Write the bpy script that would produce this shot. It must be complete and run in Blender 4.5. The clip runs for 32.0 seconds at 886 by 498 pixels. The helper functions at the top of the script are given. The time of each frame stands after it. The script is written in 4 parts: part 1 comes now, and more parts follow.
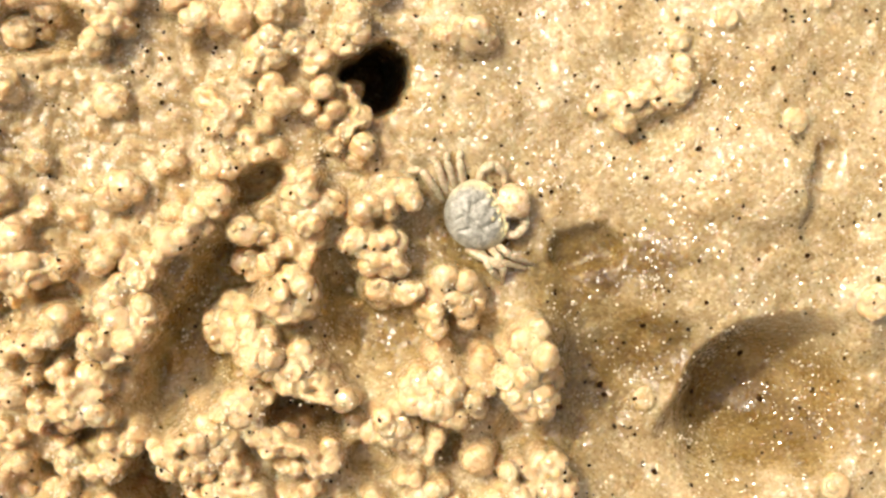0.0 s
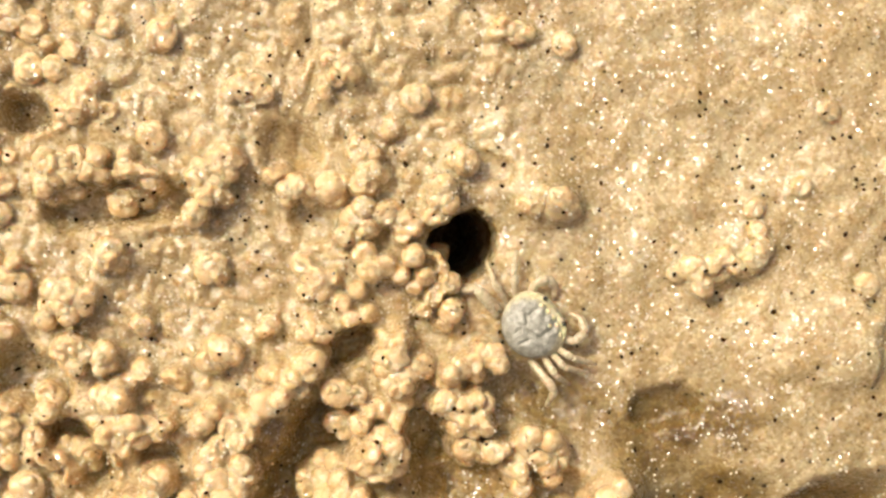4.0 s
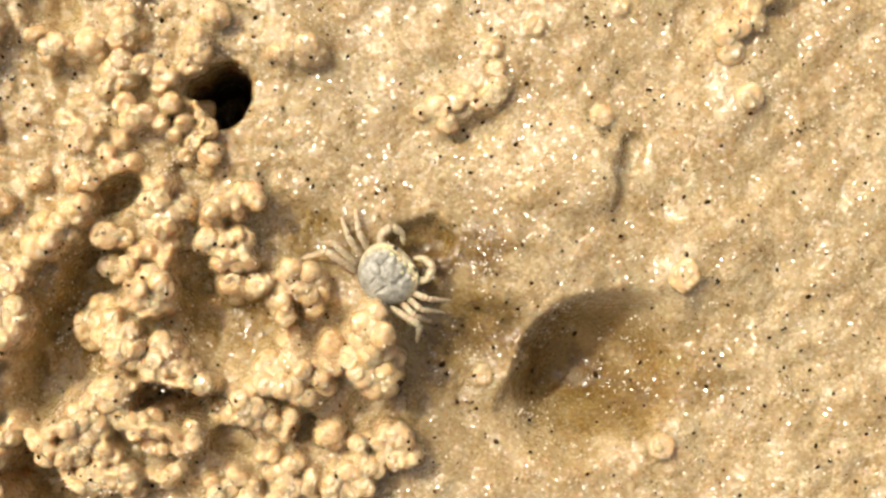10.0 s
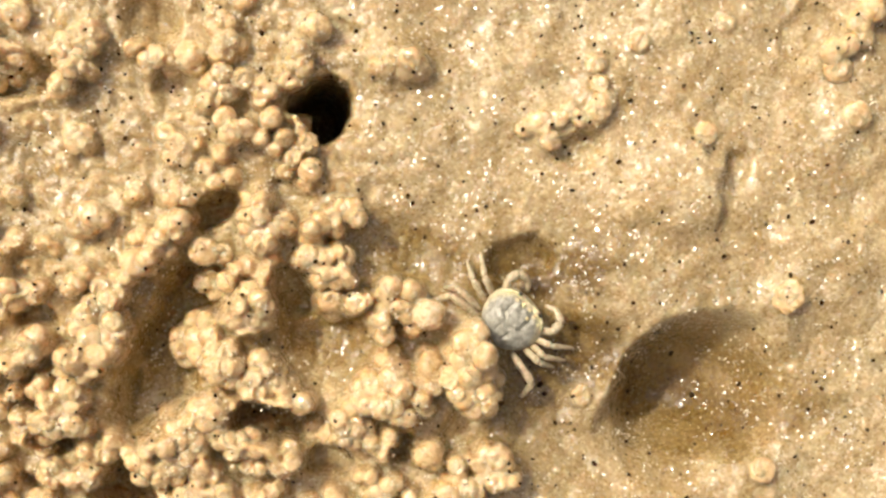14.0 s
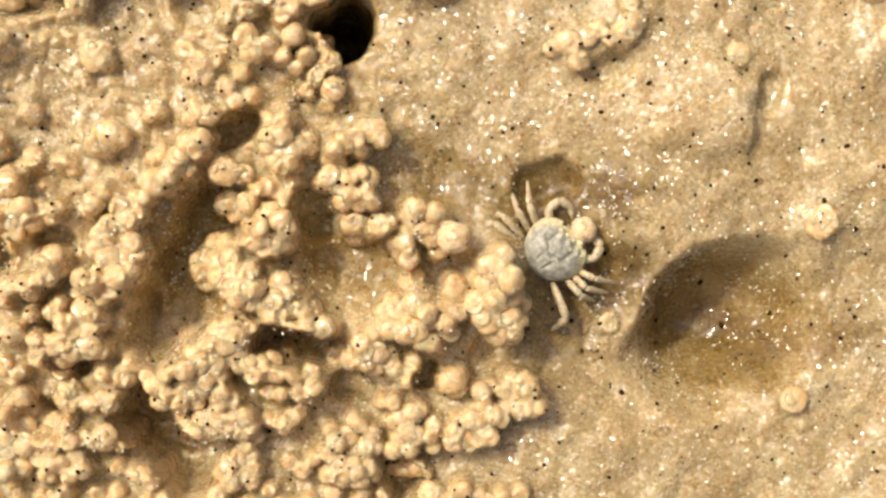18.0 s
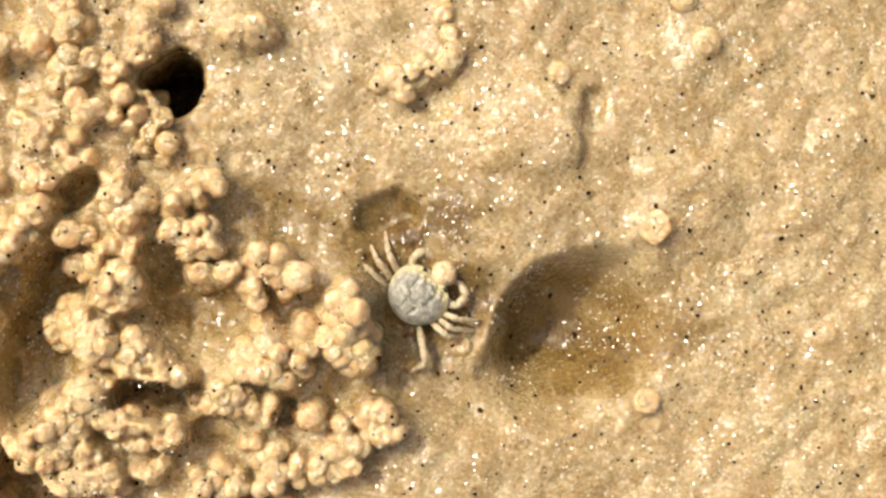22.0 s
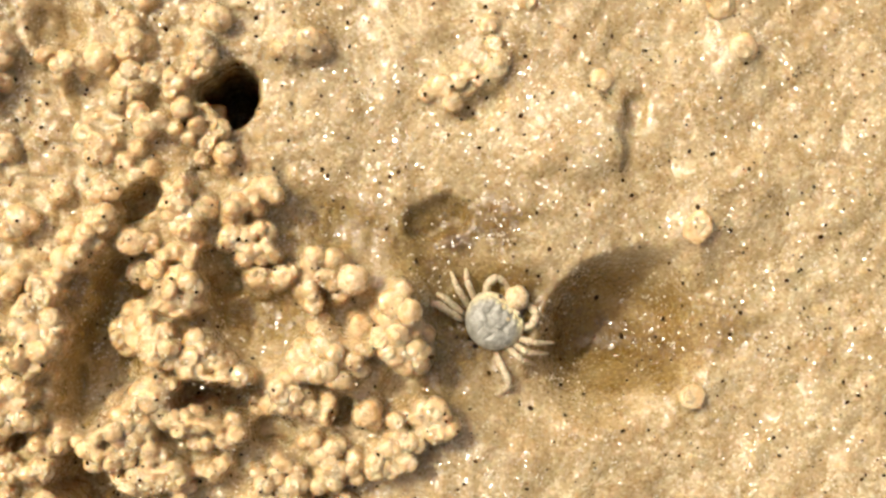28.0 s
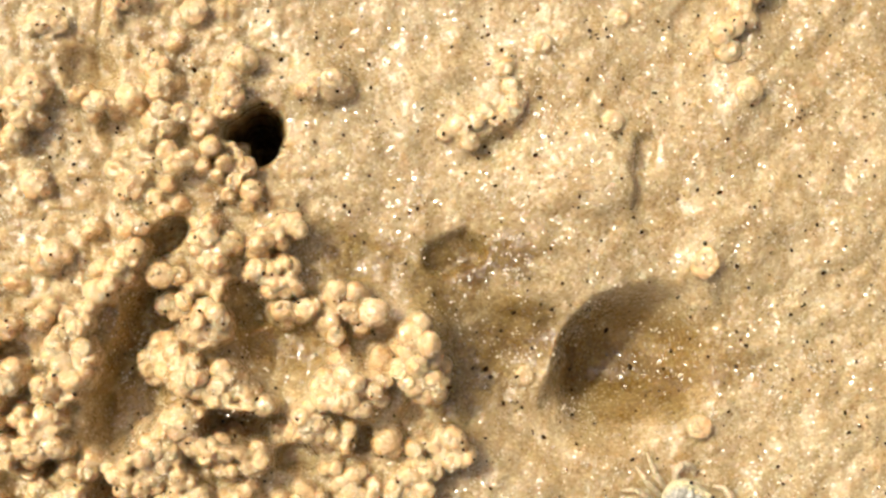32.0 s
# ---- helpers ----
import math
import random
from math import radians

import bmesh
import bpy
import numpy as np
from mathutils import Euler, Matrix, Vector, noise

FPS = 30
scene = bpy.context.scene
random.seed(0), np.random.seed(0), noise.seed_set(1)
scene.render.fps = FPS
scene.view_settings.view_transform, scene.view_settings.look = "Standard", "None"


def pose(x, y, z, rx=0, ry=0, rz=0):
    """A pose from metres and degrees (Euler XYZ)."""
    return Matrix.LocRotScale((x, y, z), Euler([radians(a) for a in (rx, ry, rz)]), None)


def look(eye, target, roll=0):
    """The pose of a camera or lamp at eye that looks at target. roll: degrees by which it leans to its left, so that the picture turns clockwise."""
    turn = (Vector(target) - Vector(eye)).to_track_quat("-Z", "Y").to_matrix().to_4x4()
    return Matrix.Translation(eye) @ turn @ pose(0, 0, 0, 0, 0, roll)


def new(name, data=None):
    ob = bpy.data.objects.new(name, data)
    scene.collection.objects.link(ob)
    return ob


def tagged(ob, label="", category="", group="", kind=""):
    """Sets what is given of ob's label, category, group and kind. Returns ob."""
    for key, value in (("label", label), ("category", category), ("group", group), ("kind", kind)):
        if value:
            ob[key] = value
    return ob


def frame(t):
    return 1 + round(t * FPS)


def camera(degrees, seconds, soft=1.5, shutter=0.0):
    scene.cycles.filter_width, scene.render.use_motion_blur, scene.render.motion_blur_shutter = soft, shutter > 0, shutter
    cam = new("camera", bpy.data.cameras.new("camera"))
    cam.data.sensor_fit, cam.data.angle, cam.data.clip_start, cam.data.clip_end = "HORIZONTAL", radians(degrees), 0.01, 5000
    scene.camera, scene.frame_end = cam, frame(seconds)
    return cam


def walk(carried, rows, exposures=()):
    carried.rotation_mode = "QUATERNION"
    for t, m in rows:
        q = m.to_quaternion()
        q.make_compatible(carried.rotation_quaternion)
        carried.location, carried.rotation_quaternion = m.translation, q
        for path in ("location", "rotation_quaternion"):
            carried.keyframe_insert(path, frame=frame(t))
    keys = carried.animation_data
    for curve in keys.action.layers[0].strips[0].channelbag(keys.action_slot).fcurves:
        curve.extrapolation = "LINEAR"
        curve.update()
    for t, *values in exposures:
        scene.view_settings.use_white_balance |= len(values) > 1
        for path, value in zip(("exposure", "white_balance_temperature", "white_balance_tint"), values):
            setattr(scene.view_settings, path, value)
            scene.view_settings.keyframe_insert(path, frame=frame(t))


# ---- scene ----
MM = 0.001
cam = camera(30, 32.0, soft=2.7)
path = [
    (0, -0.02337, 0.01045, 0.17474, -4.520, -4.553, 2.811),
    (0.5, -0.02368, 0.01360, 0.17613, -3.925, -4.737, 2.796),
    (1, -0.02382, 0.01312, 0.17653, -3.002, -5.348, 2.772),
    (1.5, -0.02668, 0.01354, 0.17789, -2.795, -5.979, 2.851),
    (2, -0.02749, 0.01581, 0.17828, -2.760, -5.399, 2.919),
    (2.5, -0.03039, 0.01646, 0.17994, -1.275, -5.574, 2.878),
    (3, -0.03297, 0.01664, 0.18015, -0.589, -5.510, 2.897),
    (3.5, -0.03135, 0.01801, 0.18060, -1.040, -4.216, 2.836),
    (5.5, -0.02679, 0.02014, 0.18100, -2.695, -2.949, 2.018),
    (6, -0.02118, 0.01442, 0.18517, -1.839, -4.079, 1.219),
    (6.5, -0.01666, 0.00852, 0.18896, -1.083, -5.642, 0.447),
    (7, -0.01476, 0.00849, 0.19268, -1.422, -5.691, 0.329),
    (7.5, -0.01688, 0.00907, 0.19305, -1.274, -5.976, 0.528),
    (8, -0.01820, 0.00920, 0.19288, -1.099, -6.130, 0.518),
    (8.5, -0.01308, 0.00483, 0.19312, -0.462, -5.835, 0.027),
    (9, -0.01107, 0.00212, 0.19545, -0.925, -5.823, -0.118),
    (9.5, -0.01059, 0.00098, 0.19512, -1.252, -5.988, -0.261),
    (10, -0.00990, 0.00103, 0.19505, -1.218, -5.631, -0.052),
    (10.5, -0.01321, 0.00136, 0.19460, -1.102, -5.868, 0.105),
    (11, -0.01562, 0.00249, 0.19428, -1.594, -5.555, 0.245),
    (11.5, -0.01586, 0.00285, 0.19490, -1.467, -5.287, 0.185),
    (12, -0.01767, 0.00171, 0.19413, -1.032, -5.799, 0.236),
    (12.5, -0.01761, 0.00243, 0.19404, -1.101, -5.441, 0.343),
    (13, -0.01831, 0.00307, 0.19402, -0.989, -5.287, 0.349),
    (13.5, -0.01925, 0.00302, 0.19234, -0.867, -5.485, 0.483),
    (14, -0.01942, 0.00320, 0.19095, -1.310, -5.059, 0.451),
    (14.5, -0.01834, 0.00233, 0.19286, -1.445, -4.982, 0.257),
    (16.5, -0.01667, 0.00101, 0.19104, -1.889, -4.913, 0.227),
    (17, -0.01592, -0.00117, 0.18914, -1.844, -4.911, 0.314),
    (17.5, -0.01902, -0.00246, 0.18769, -2.085, -5.517, 0.579),
    (18, -0.01946, -0.00172, 0.18707, -2.541, -4.309, 0.670),
    (18.5, -0.02114, -0.00119, 0.18694, -2.887, -4.355, 0.724),
    (19, -0.02039, 0.00080, 0.18776, -2.743, -4.560, 0.422),
    (19.5, -0.01984, 0.00347, 0.18932, -0.610, -5.125, 0.323),
    (20, -0.02039, 0.00463, 0.18988, 0.164, -5.143, 0.325),
    (20.5, -0.01783, 0.00351, 0.19121, 0.798, -4.476, -0.179),
    (21, -0.01230, 0.00283, 0.19125, -0.209, -4.864, -1.542),
    (21.5, -0.01027, 0.00056, 0.19217, -0.569, -5.984, -3.397),
    (22, -0.00977, -0.00100, 0.19292, -1.158, -6.805, -4.770),
    (22.5, -0.01042, -0.00113, 0.19347, -1.401, -7.148, -4.756),
    (23, -0.01154, 0.00109, 0.19413, -1.242, -7.022, -4.761),
    (23.5, -0.01418, 0.00404, 0.19507, -0.265, -6.793, -4.748),
    (24, -0.01501, 0.00586, 0.19602, 0.001, -6.079, -4.887),
    (24.5, -0.01599, 0.00511, 0.19658, 0.060, -5.879, -5.132),
    (25, -0.01313, 0.00522, 0.19805, -0.244, -5.106, -5.452),
    (25.5, -0.01243, 0.00476, 0.19782, 0.064, -5.367, -5.584),
    (26, -0.01134, 0.00025, 0.19767, 0.426, -5.605, -5.682),
    (26.5, -0.01032, -0.00249, 0.19886, 0.073, -5.139, -5.819),
    (28.5, -0.01209, -0.00542, 0.19973, 0.379, -5.185, -5.642),
    (29, -0.01452, -0.00405, 0.19998, 0.186, -5.539, -5.469),
    (29.5, -0.01541, -0.00309, 0.20065, 0.195, -5.195, -5.363),
    (30, -0.01626, -0.00311, 0.20036, 0.598, -5.257, -5.246),
    (30.5, -0.01506, -0.00291, 0.20136, 0.422, -4.622, -5.285),
    (31, -0.01401, -0.00356, 0.20407, 0.544, -4.847, -5.499),
    (31.5, -0.01389, -0.00345, 0.20505, 0.749, -5.272, -5.459),
    (32, -0.01546, -0.00398, 0.20665, 1.245, -5.623, -5.508),
]

walk(cam, [(t, pose(x, y, z, rx, ry, rz)) for t, x, y, z, rx, ry, rz in path], [(0.0, 0.23), (1.0, -0.05), (2.0, -0.04), (3.0, 0.01), (7.0, 0.05), (14.0, 0.00), (19.0, -0.04), (20.0, 0.02), (29.0, 0.04), (32.0, 0.07)])

# ---- light: a clear sky and the sun from the upper left ----
SUN_HEIGHT, SUN_FROM = 51.0, 142.0  # degrees: above the ground, and its bearing from +x towards +y
world = bpy.data.worlds.new("sky")
scene.world = world
world.use_nodes = True
sky = world.node_tree.nodes.new("ShaderNodeTexSky")
sky.sky_type, sky.sun_disc = "NISHITA", False
sky.air_density, sky.dust_density, sky.ozone_density = 0.35, 10.0, 0.0
sky.sun_elevation, sky.sun_rotation = radians(SUN_HEIGHT), radians(90 - SUN_FROM)
world.node_tree.links.new(sky.outputs["Color"], world.node_tree.nodes["Background"].inputs["Color"])
world.node_tree.nodes["Background"].inputs["Strength"].default_value = 0.15
sun = new("sun", bpy.data.lights.new("sun", "SUN"))
sun.data.energy, sun.data.angle, sun.data.color = 2.5, radians(0.53), (1.0, 0.932, 0.765)
toward = Vector((math.cos(radians(SUN_FROM)) * math.cos(radians(SUN_HEIGHT)), math.sin(radians(SUN_FROM)) * math.cos(radians(SUN_HEIGHT)), math.sin(radians(SUN_HEIGHT))))
sun.matrix_world = look(toward * 2, (0, 0, 0))


# ---- materials ----
class Nodes:
    """Short hand for a node tree."""

    def __init__(self, name):
        self.mat = bpy.data.materials.new(name)
        self.mat.use_nodes = True
        self.tree = self.mat.node_tree
        self.bsdf = self.tree.nodes["Principled BSDF"]

    def add(self, kind, **values):
        node = self.tree.nodes.new("ShaderNode" + kind)
        for key, value in values.items():
            node.inputs[key.replace("_", " ")].default_value = value
        return node

    def link(self, a, b):
        self.tree.links.new(a, b)

    def math(self, how, a, b):
        node = self.tree.nodes.new("ShaderNodeMath")
        node.operation = how
        for k, v in enumerate((a, b)):
            if isinstance(v, (int, float)):
                node.inputs[k].default_value = v
            else:
                self.link(v, node.inputs[k])
        return node.outputs[0]

    def vector(self, how, a, b):
        node = self.tree.nodes.new("ShaderNodeVectorMath")
        node.operation = how
        for k, v in enumerate((a, b)):
            if isinstance(v, (tuple, list)):
                node.inputs[k].default_value = v
            elif isinstance(v, (int, float)):
                node.inputs["Scale"].default_value = v
            else:
                self.link(v, node.inputs[k])
        return node.outputs[0]

    def ramp(self, fac, stops):
        node = self.tree.nodes.new("ShaderNodeValToRGB")
        els = node.color_ramp.elements
        while len(els) < len(stops):
            els.new(0.5)
        for el, (pos, col) in zip(els, stops):
            el.position, el.color = pos, (*col, 1) if len(col) == 3 else col
        self.link(fac, node.inputs[0])
        return node.outputs[0]

    def mix(self, fac, a, b, how="MIX"):
        node = self.tree.nodes.new("ShaderNodeMix")
        node.data_type, node.blend_type = "RGBA", how
        for key, v in (("Factor", fac), ("A", a), ("B", b)):
            socket = [s for s in node.inputs if s.name == key and s.enabled][0]
            if isinstance(v, (int, float)):
                socket.default_value = v
            elif isinstance(v, (tuple, list)):
                socket.default_value = (*v, 1)
            else:
                self.link(v, socket)
        return [s for s in node.outputs if s.enabled][0]

    def place(self):
        """Object coordinates in millimetres, shifted at random from object to object."""
        shift = self.vector("SCALE", self.add("CombineXYZ", X=37.0, Y=53.0, Z=71.0).outputs[0], 1.0)
        self.link(self.tree.nodes.new("ShaderNodeObjectInfo").outputs["Random"], shift.node.inputs["Scale"])
        return self.vector("ADD", self.vector("SCALE", self.tree.nodes.new("ShaderNodeTexCoord").outputs["Object"], 1000.0), shift)


def sand(name, dark, mean, light, rough, wet, brown, under, deep, damp_shade=()):
    """Damp sand: translucent grains of several tints, stained in soft patches, with glinting faces."""
    n = Nodes(name)
    at = n.place()
    grain = n.add("TexVoronoi", Scale=3.0)
    n.link(at, grain.inputs["Vector"])
    pick = n.add("SeparateColor")
    n.link(grain.outputs["Color"], pick.inputs[0])
    tint = n.ramp(pick.outputs[0], [(0.0, dark), (0.15, tuple(0.5 * d + 0.5 * m for d, m in zip(dark, mean))), (0.35, mean), (0.72, mean), (0.86, light), (1.0, light)])
    blotch = n.add("TexNoise", Scale=0.12, Detail=4.0, Roughness=0.6)
    n.link(at, blotch.inputs["Vector"])
    patch = n.ramp(blotch.outputs[0], [(0.36, (1, 1, 1)), (0.66, (0, 0, 0))])
    stained = n.mix(n.math("MULTIPLY", patch, wet), tint, brown, "MULTIPLY")
    if damp_shade:
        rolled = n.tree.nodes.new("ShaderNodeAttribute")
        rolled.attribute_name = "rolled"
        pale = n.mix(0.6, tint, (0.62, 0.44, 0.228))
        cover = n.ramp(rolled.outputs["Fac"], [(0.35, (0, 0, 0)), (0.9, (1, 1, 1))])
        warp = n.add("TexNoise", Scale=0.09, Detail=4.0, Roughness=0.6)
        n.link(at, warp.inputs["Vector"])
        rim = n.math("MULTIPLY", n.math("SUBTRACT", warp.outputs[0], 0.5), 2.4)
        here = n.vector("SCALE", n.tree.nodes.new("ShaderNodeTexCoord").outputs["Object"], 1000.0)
        # patches darkened in the colour, for wet sand and for shade in the low places
        for cx, cy, rx, ry in damp_shade:
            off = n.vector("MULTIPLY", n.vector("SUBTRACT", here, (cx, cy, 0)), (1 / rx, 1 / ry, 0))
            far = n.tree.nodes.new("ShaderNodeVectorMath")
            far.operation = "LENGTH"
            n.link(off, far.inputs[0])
            darken = n.ramp(n.math("ADD", far.outputs["Value"], rim), [(0.45, (1, 1, 1)), (1.15, (0, 0, 0))])
            stained = n.mix(n.math("MULTIPLY", darken, 0.95), stained, (0.60, 0.53, 0.33), "MULTIPLY")
    if damp_shade:
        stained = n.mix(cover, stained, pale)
    fine = n.add("TexNoise", Scale=1.5, Detail=5.0, Roughness=0.6)
    n.link(at, fine.inputs["Vector"])
    shade = n.ramp(fine.outputs[0], [(0.28, (0.87, 0.83, 0.77)), (0.5, (0.98, 0.97, 0.96)), (0.72, (1.06, 1.06, 1.06))])
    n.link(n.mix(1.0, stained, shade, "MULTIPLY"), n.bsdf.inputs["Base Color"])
    # wet patches, where the faces of single grains glint
    damp = n.add("TexNoise", Scale=0.25, Detail=4.0, Roughness=0.75)
    n.link(at, damp.inputs["Vector"])
    wetness = n.ramp(damp.outputs[0], [(0.42, (0, 0, 0)), (0.54, (1, 1, 1))])
    n.link(n.mix(wetness, (rough + 0.15,) * 3, (0.19,) * 3), n.bsdf.inputs["Roughness"])
    flat = n.tree.nodes.new("ShaderNodeNewGeometry").outputs["Normal"]
    round_grain = n.vector("SCALE", n.vector("SUBTRACT", at, grain.outputs["Position"]), 0.6)
    jag = n.vector("SCALE", n.vector("SUBTRACT", fine.outputs["Color"], (0.5, 0.5, 0.5)), 0.3)
    n.link(n.vector("NORMALIZE", n.vector("ADD", flat, n.vector("ADD", round_grain, jag)), (0, 0, 0)), n.bsdf.inputs["Normal"])
    n.bsdf.inputs["Specular IOR Level"].default_value = 0.25
    # a film of water over the grains: small tilted domes that each mirror the sun
    film = n.add("TexVoronoi", Scale=4.3)
    n.link(at, film.inputs["Vector"])
    dome = n.vector("MULTIPLY", n.vector("SUBTRACT", at, film.outputs["Position"]), (0.5, 0.5, 0.0))
    tilt = n.vector("SCALE", n.vector("SUBTRACT", film.outputs["Color"], (0.5, 0.5, 0.5)), 1.08)
    n.link(n.vector("NORMALIZE", n.vector("ADD", flat, n.vector("ADD", dome, tilt)), (0, 0, 0)), n.bsdf.inputs["Coat Normal"])
    n.link(n.mix(wetness, (0.5,) * 3, (1.0,) * 3), n.bsdf.inputs["Coat Weight"])
    n.link(n.ramp(pick.outputs[1], [(0.0, (0.09,) * 3), (1.0, (0.30,) * 3)]), n.bsdf.inputs["Coat Roughness"])
    n.bsdf.inputs["Coat IOR"].default_value = 1.7
    n.bsdf.inputs["Subsurface Weight"].default_value = under
    n.bsdf.inputs["Subsurface Radius"].default_value = (1.0, 0.68, 0.42)
    n.bsdf.inputs["Subsurface Scale"].default_value = deep * MM
    n.bsdf.inputs["IOR"].default_value = 1.54
    return n.mat


# the ground's list: patches of damp and painted shade around pit, hollows and crab
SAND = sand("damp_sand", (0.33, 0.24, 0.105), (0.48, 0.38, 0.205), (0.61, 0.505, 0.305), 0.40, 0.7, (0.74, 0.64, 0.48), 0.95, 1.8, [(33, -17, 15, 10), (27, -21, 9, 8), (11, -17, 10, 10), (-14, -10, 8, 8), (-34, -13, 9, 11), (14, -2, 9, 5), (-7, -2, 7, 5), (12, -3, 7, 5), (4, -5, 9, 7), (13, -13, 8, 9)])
PELLET = sand("pellet_sand", (0.49, 0.34, 0.15), (0.64, 0.465, 0.25), (0.72, 0.56, 0.325), 0.42, 0.3, (0.86, 0.75, 0.56), 0.95, 0.85)

FRESH = sand("fresh_pellet_sand", (0.46, 0.31, 0.14), (0.70, 0.54, 0.325), (0.78, 0.65, 0.43), 0.5, 0.2, (0.90, 0.82, 0.68), 0.8, 0.35)


def plain(name, low, high, rough, scale, strength=0.3, under=0.0):
    """A speckled surface between two tints; scale in spots a millimetre."""
    n = Nodes(name)
    at = n.place()
    big = n.add("TexNoise", Scale=scale, Detail=5.0, Roughness=0.65)
    n.link(at, big.inputs["Vector"])
    n.link(n.ramp(big.outputs[0], [(0.32, low), (0.62, high)]), n.bsdf.inputs["Base Color"])
    n.bsdf.inputs["Roughness"].default_value = rough
    n.bsdf.inputs["Specular IOR Level"].default_value = 0.0 if rough > 0.5 else 0.5
    bump = n.add("Bump", Strength=strength, Distance=0.0001)
    n.link(big.outputs[0], bump.inputs["Height"])
    n.link(bump.outputs[0], n.bsdf.inputs["Normal"])
    n.bsdf.inputs["Subsurface Weight"].default_value = under
    n.bsdf.inputs["Subsurface Scale"].default_value = 0.0004
    return n.mat


def shell(name):
    """A grey back shield, mottled, with an ochre margin and fine grooves."""
    n = Nodes(name)
    at = n.vector("SCALE", n.tree.nodes.new("ShaderNodeTexCoord").outputs["Object"], 1000.0)
    mottle = n.add("TexNoise", Scale=1.3, Detail=6.0, Roughness=0.7)
    n.link(at, mottle.inputs["Vector"])
    grey = n.ramp(mottle.outputs[0], [(0.30, (0.12, 0.115, 0.08)), (0.46, (0.275, 0.262, 0.21)), (0.66, (0.45, 0.435, 0.35))])
    far = n.tree.nodes.new("ShaderNodeVectorMath")
    far.operation = "LENGTH"
    n.link(n.vector("MULTIPLY", n.vector("SUBTRACT", at, (0, -0.5, 0)), (0.27, 0.29, 0)), far.inputs[0])
    edge = n.ramp(n.math("ADD", far.outputs["Value"], n.math("MULTIPLY", n.math("SUBTRACT", mottle.outputs[0], 0.5), 0.6)), [(0.82, (0, 0, 0)), (1.12, (1, 1, 1))])
    n.link(n.mix(n.math("MULTIPLY", edge, 0.75), grey, (0.60, 0.52, 0.30)), n.bsdf.inputs["Base Color"])
    n.bsdf.inputs["Roughness"].default_value = 0.34
    pits = n.add("TexVoronoi", Scale=2.6)
    n.link(at, pits.inputs["Vector"])
    bump = n.add("Bump", Strength=0.6, Distance=0.00012)
    n.link(n.math("ADD", pits.outputs["Distance"], mottle.outputs[0]), bump.inputs["Height"])
    n.link(bump.outputs[0], n.bsdf.inputs["Normal"])
    return n.mat


SHELL = shell("carapace_shell")
OCHRE = plain("ochre_shell", (0.34, 0.29, 0.12), (0.72, 0.64, 0.38), 0.3, 2.2, 0.8, 0.2)
LIMB = plain("limb_shell", (0.29, 0.22, 0.115), (0.58, 0.485, 0.315), 0.35, 2.5, 0.3, 0.2)
EYE = plain("eye", (0.01, 0.008, 0.006), (0.06, 0.05, 0.03), 0.15, 3.0)
# opaque pale quartz; the light colour paints glints of sun
QUARTZ_GLINT = plain("pale_quartz_glint", (0.62, 0.52, 0.34), (0.78, 0.70, 0.52), 0.12, 5.0, 0.1, 0.0)
IRON = plain("dark_mineral", (0.008, 0.004, 0.0015), (0.035, 0.018, 0.006), 0.7, 4.0)


# ---- the lie of the sand, in millimetres ----
clusters = []  # name, height of the heap under it, pellets as (x, y, radius)
clusters.append(("wall", 2.2, [(-22.3, 13.7, 1.14), (-18.9, 13.7, 1.14), (-18.6, 12.5, 1.01), (-18.3, 10.9, 1.14), (-19.8, 9.3, 1.14), (-17.9, 7.8, 1.14), (-19.2, 10.3, 0.89), (-20.8, 11.5, 1.01), (-22, 10.2, 0.89), (-18.6, 6.2, 0.89), (-17.4, 8.4, 0.89), (-26.7, 12, 1.40), (-25.4, 12.4, 1.27), (-27.6, 13.6, 1.27), (-29.8, 15.4, 1.14), (-28.9, 17.6, 1.27), (-27.9, 18.6, 1.27), (-25.5, 18, 1.40), (-24.5, 17.4, 1.01), (-27.3, 16.4, 1.14), (-23.6, 15.8, 1.01), (-22.3, 17.1, 1.01), (-23.6, 11.5, 1.01), (-20.8, 7.7, 0.89)]))
clusters.append(("flat", 1.3, [(-44, 11.3, 1.66), (-44.7, 11.9, 1.15), (-43.2, 10.7, 1.15), (-53.9, 11.5, 1.15), (-34.2, 12, 1.27), (-32.9, 10.8, 1.40), (-32.2, 9.2, 1.15), (-33.6, 9.2, 1.02), (-31.1, 10.8, 0.89), (-32.6, 5.2, 1.27), (-31.7, 4.8, 1.15), (-32.9, 6.1, 0.89), (-33.6, 4.5, 1.02), (-37.3, 5.4, 1.15), (-38, 4.8, 0.89), (-50.9, 0, 1.15), (-52.1, -1.3, 0.89), (-47.8, -0.6, 0.89), (-46.6, -1.2, 0.76), (-50.9, 4.7, 1.15), (-51.5, 5, 0.89), (-29.8, 8, 1.02), (-28.6, 6.4, 1.02), (-26.7, 7.1, 1.02), (-25.4, 4.6, 0.89), (-28, 9.6, 0.89)]))
clusters.append(("knoll", 2.4, [(-43, 1.6, 1.65), (-42.1, 2.6, 1.52), (-44, 1.3, 1.14), (-41.2, 2.3, 1.14), (-43.3, 2.9, 1.01), (-36.6, 0.4, 1.01), (-37.5, 0.1, 0.89)]))
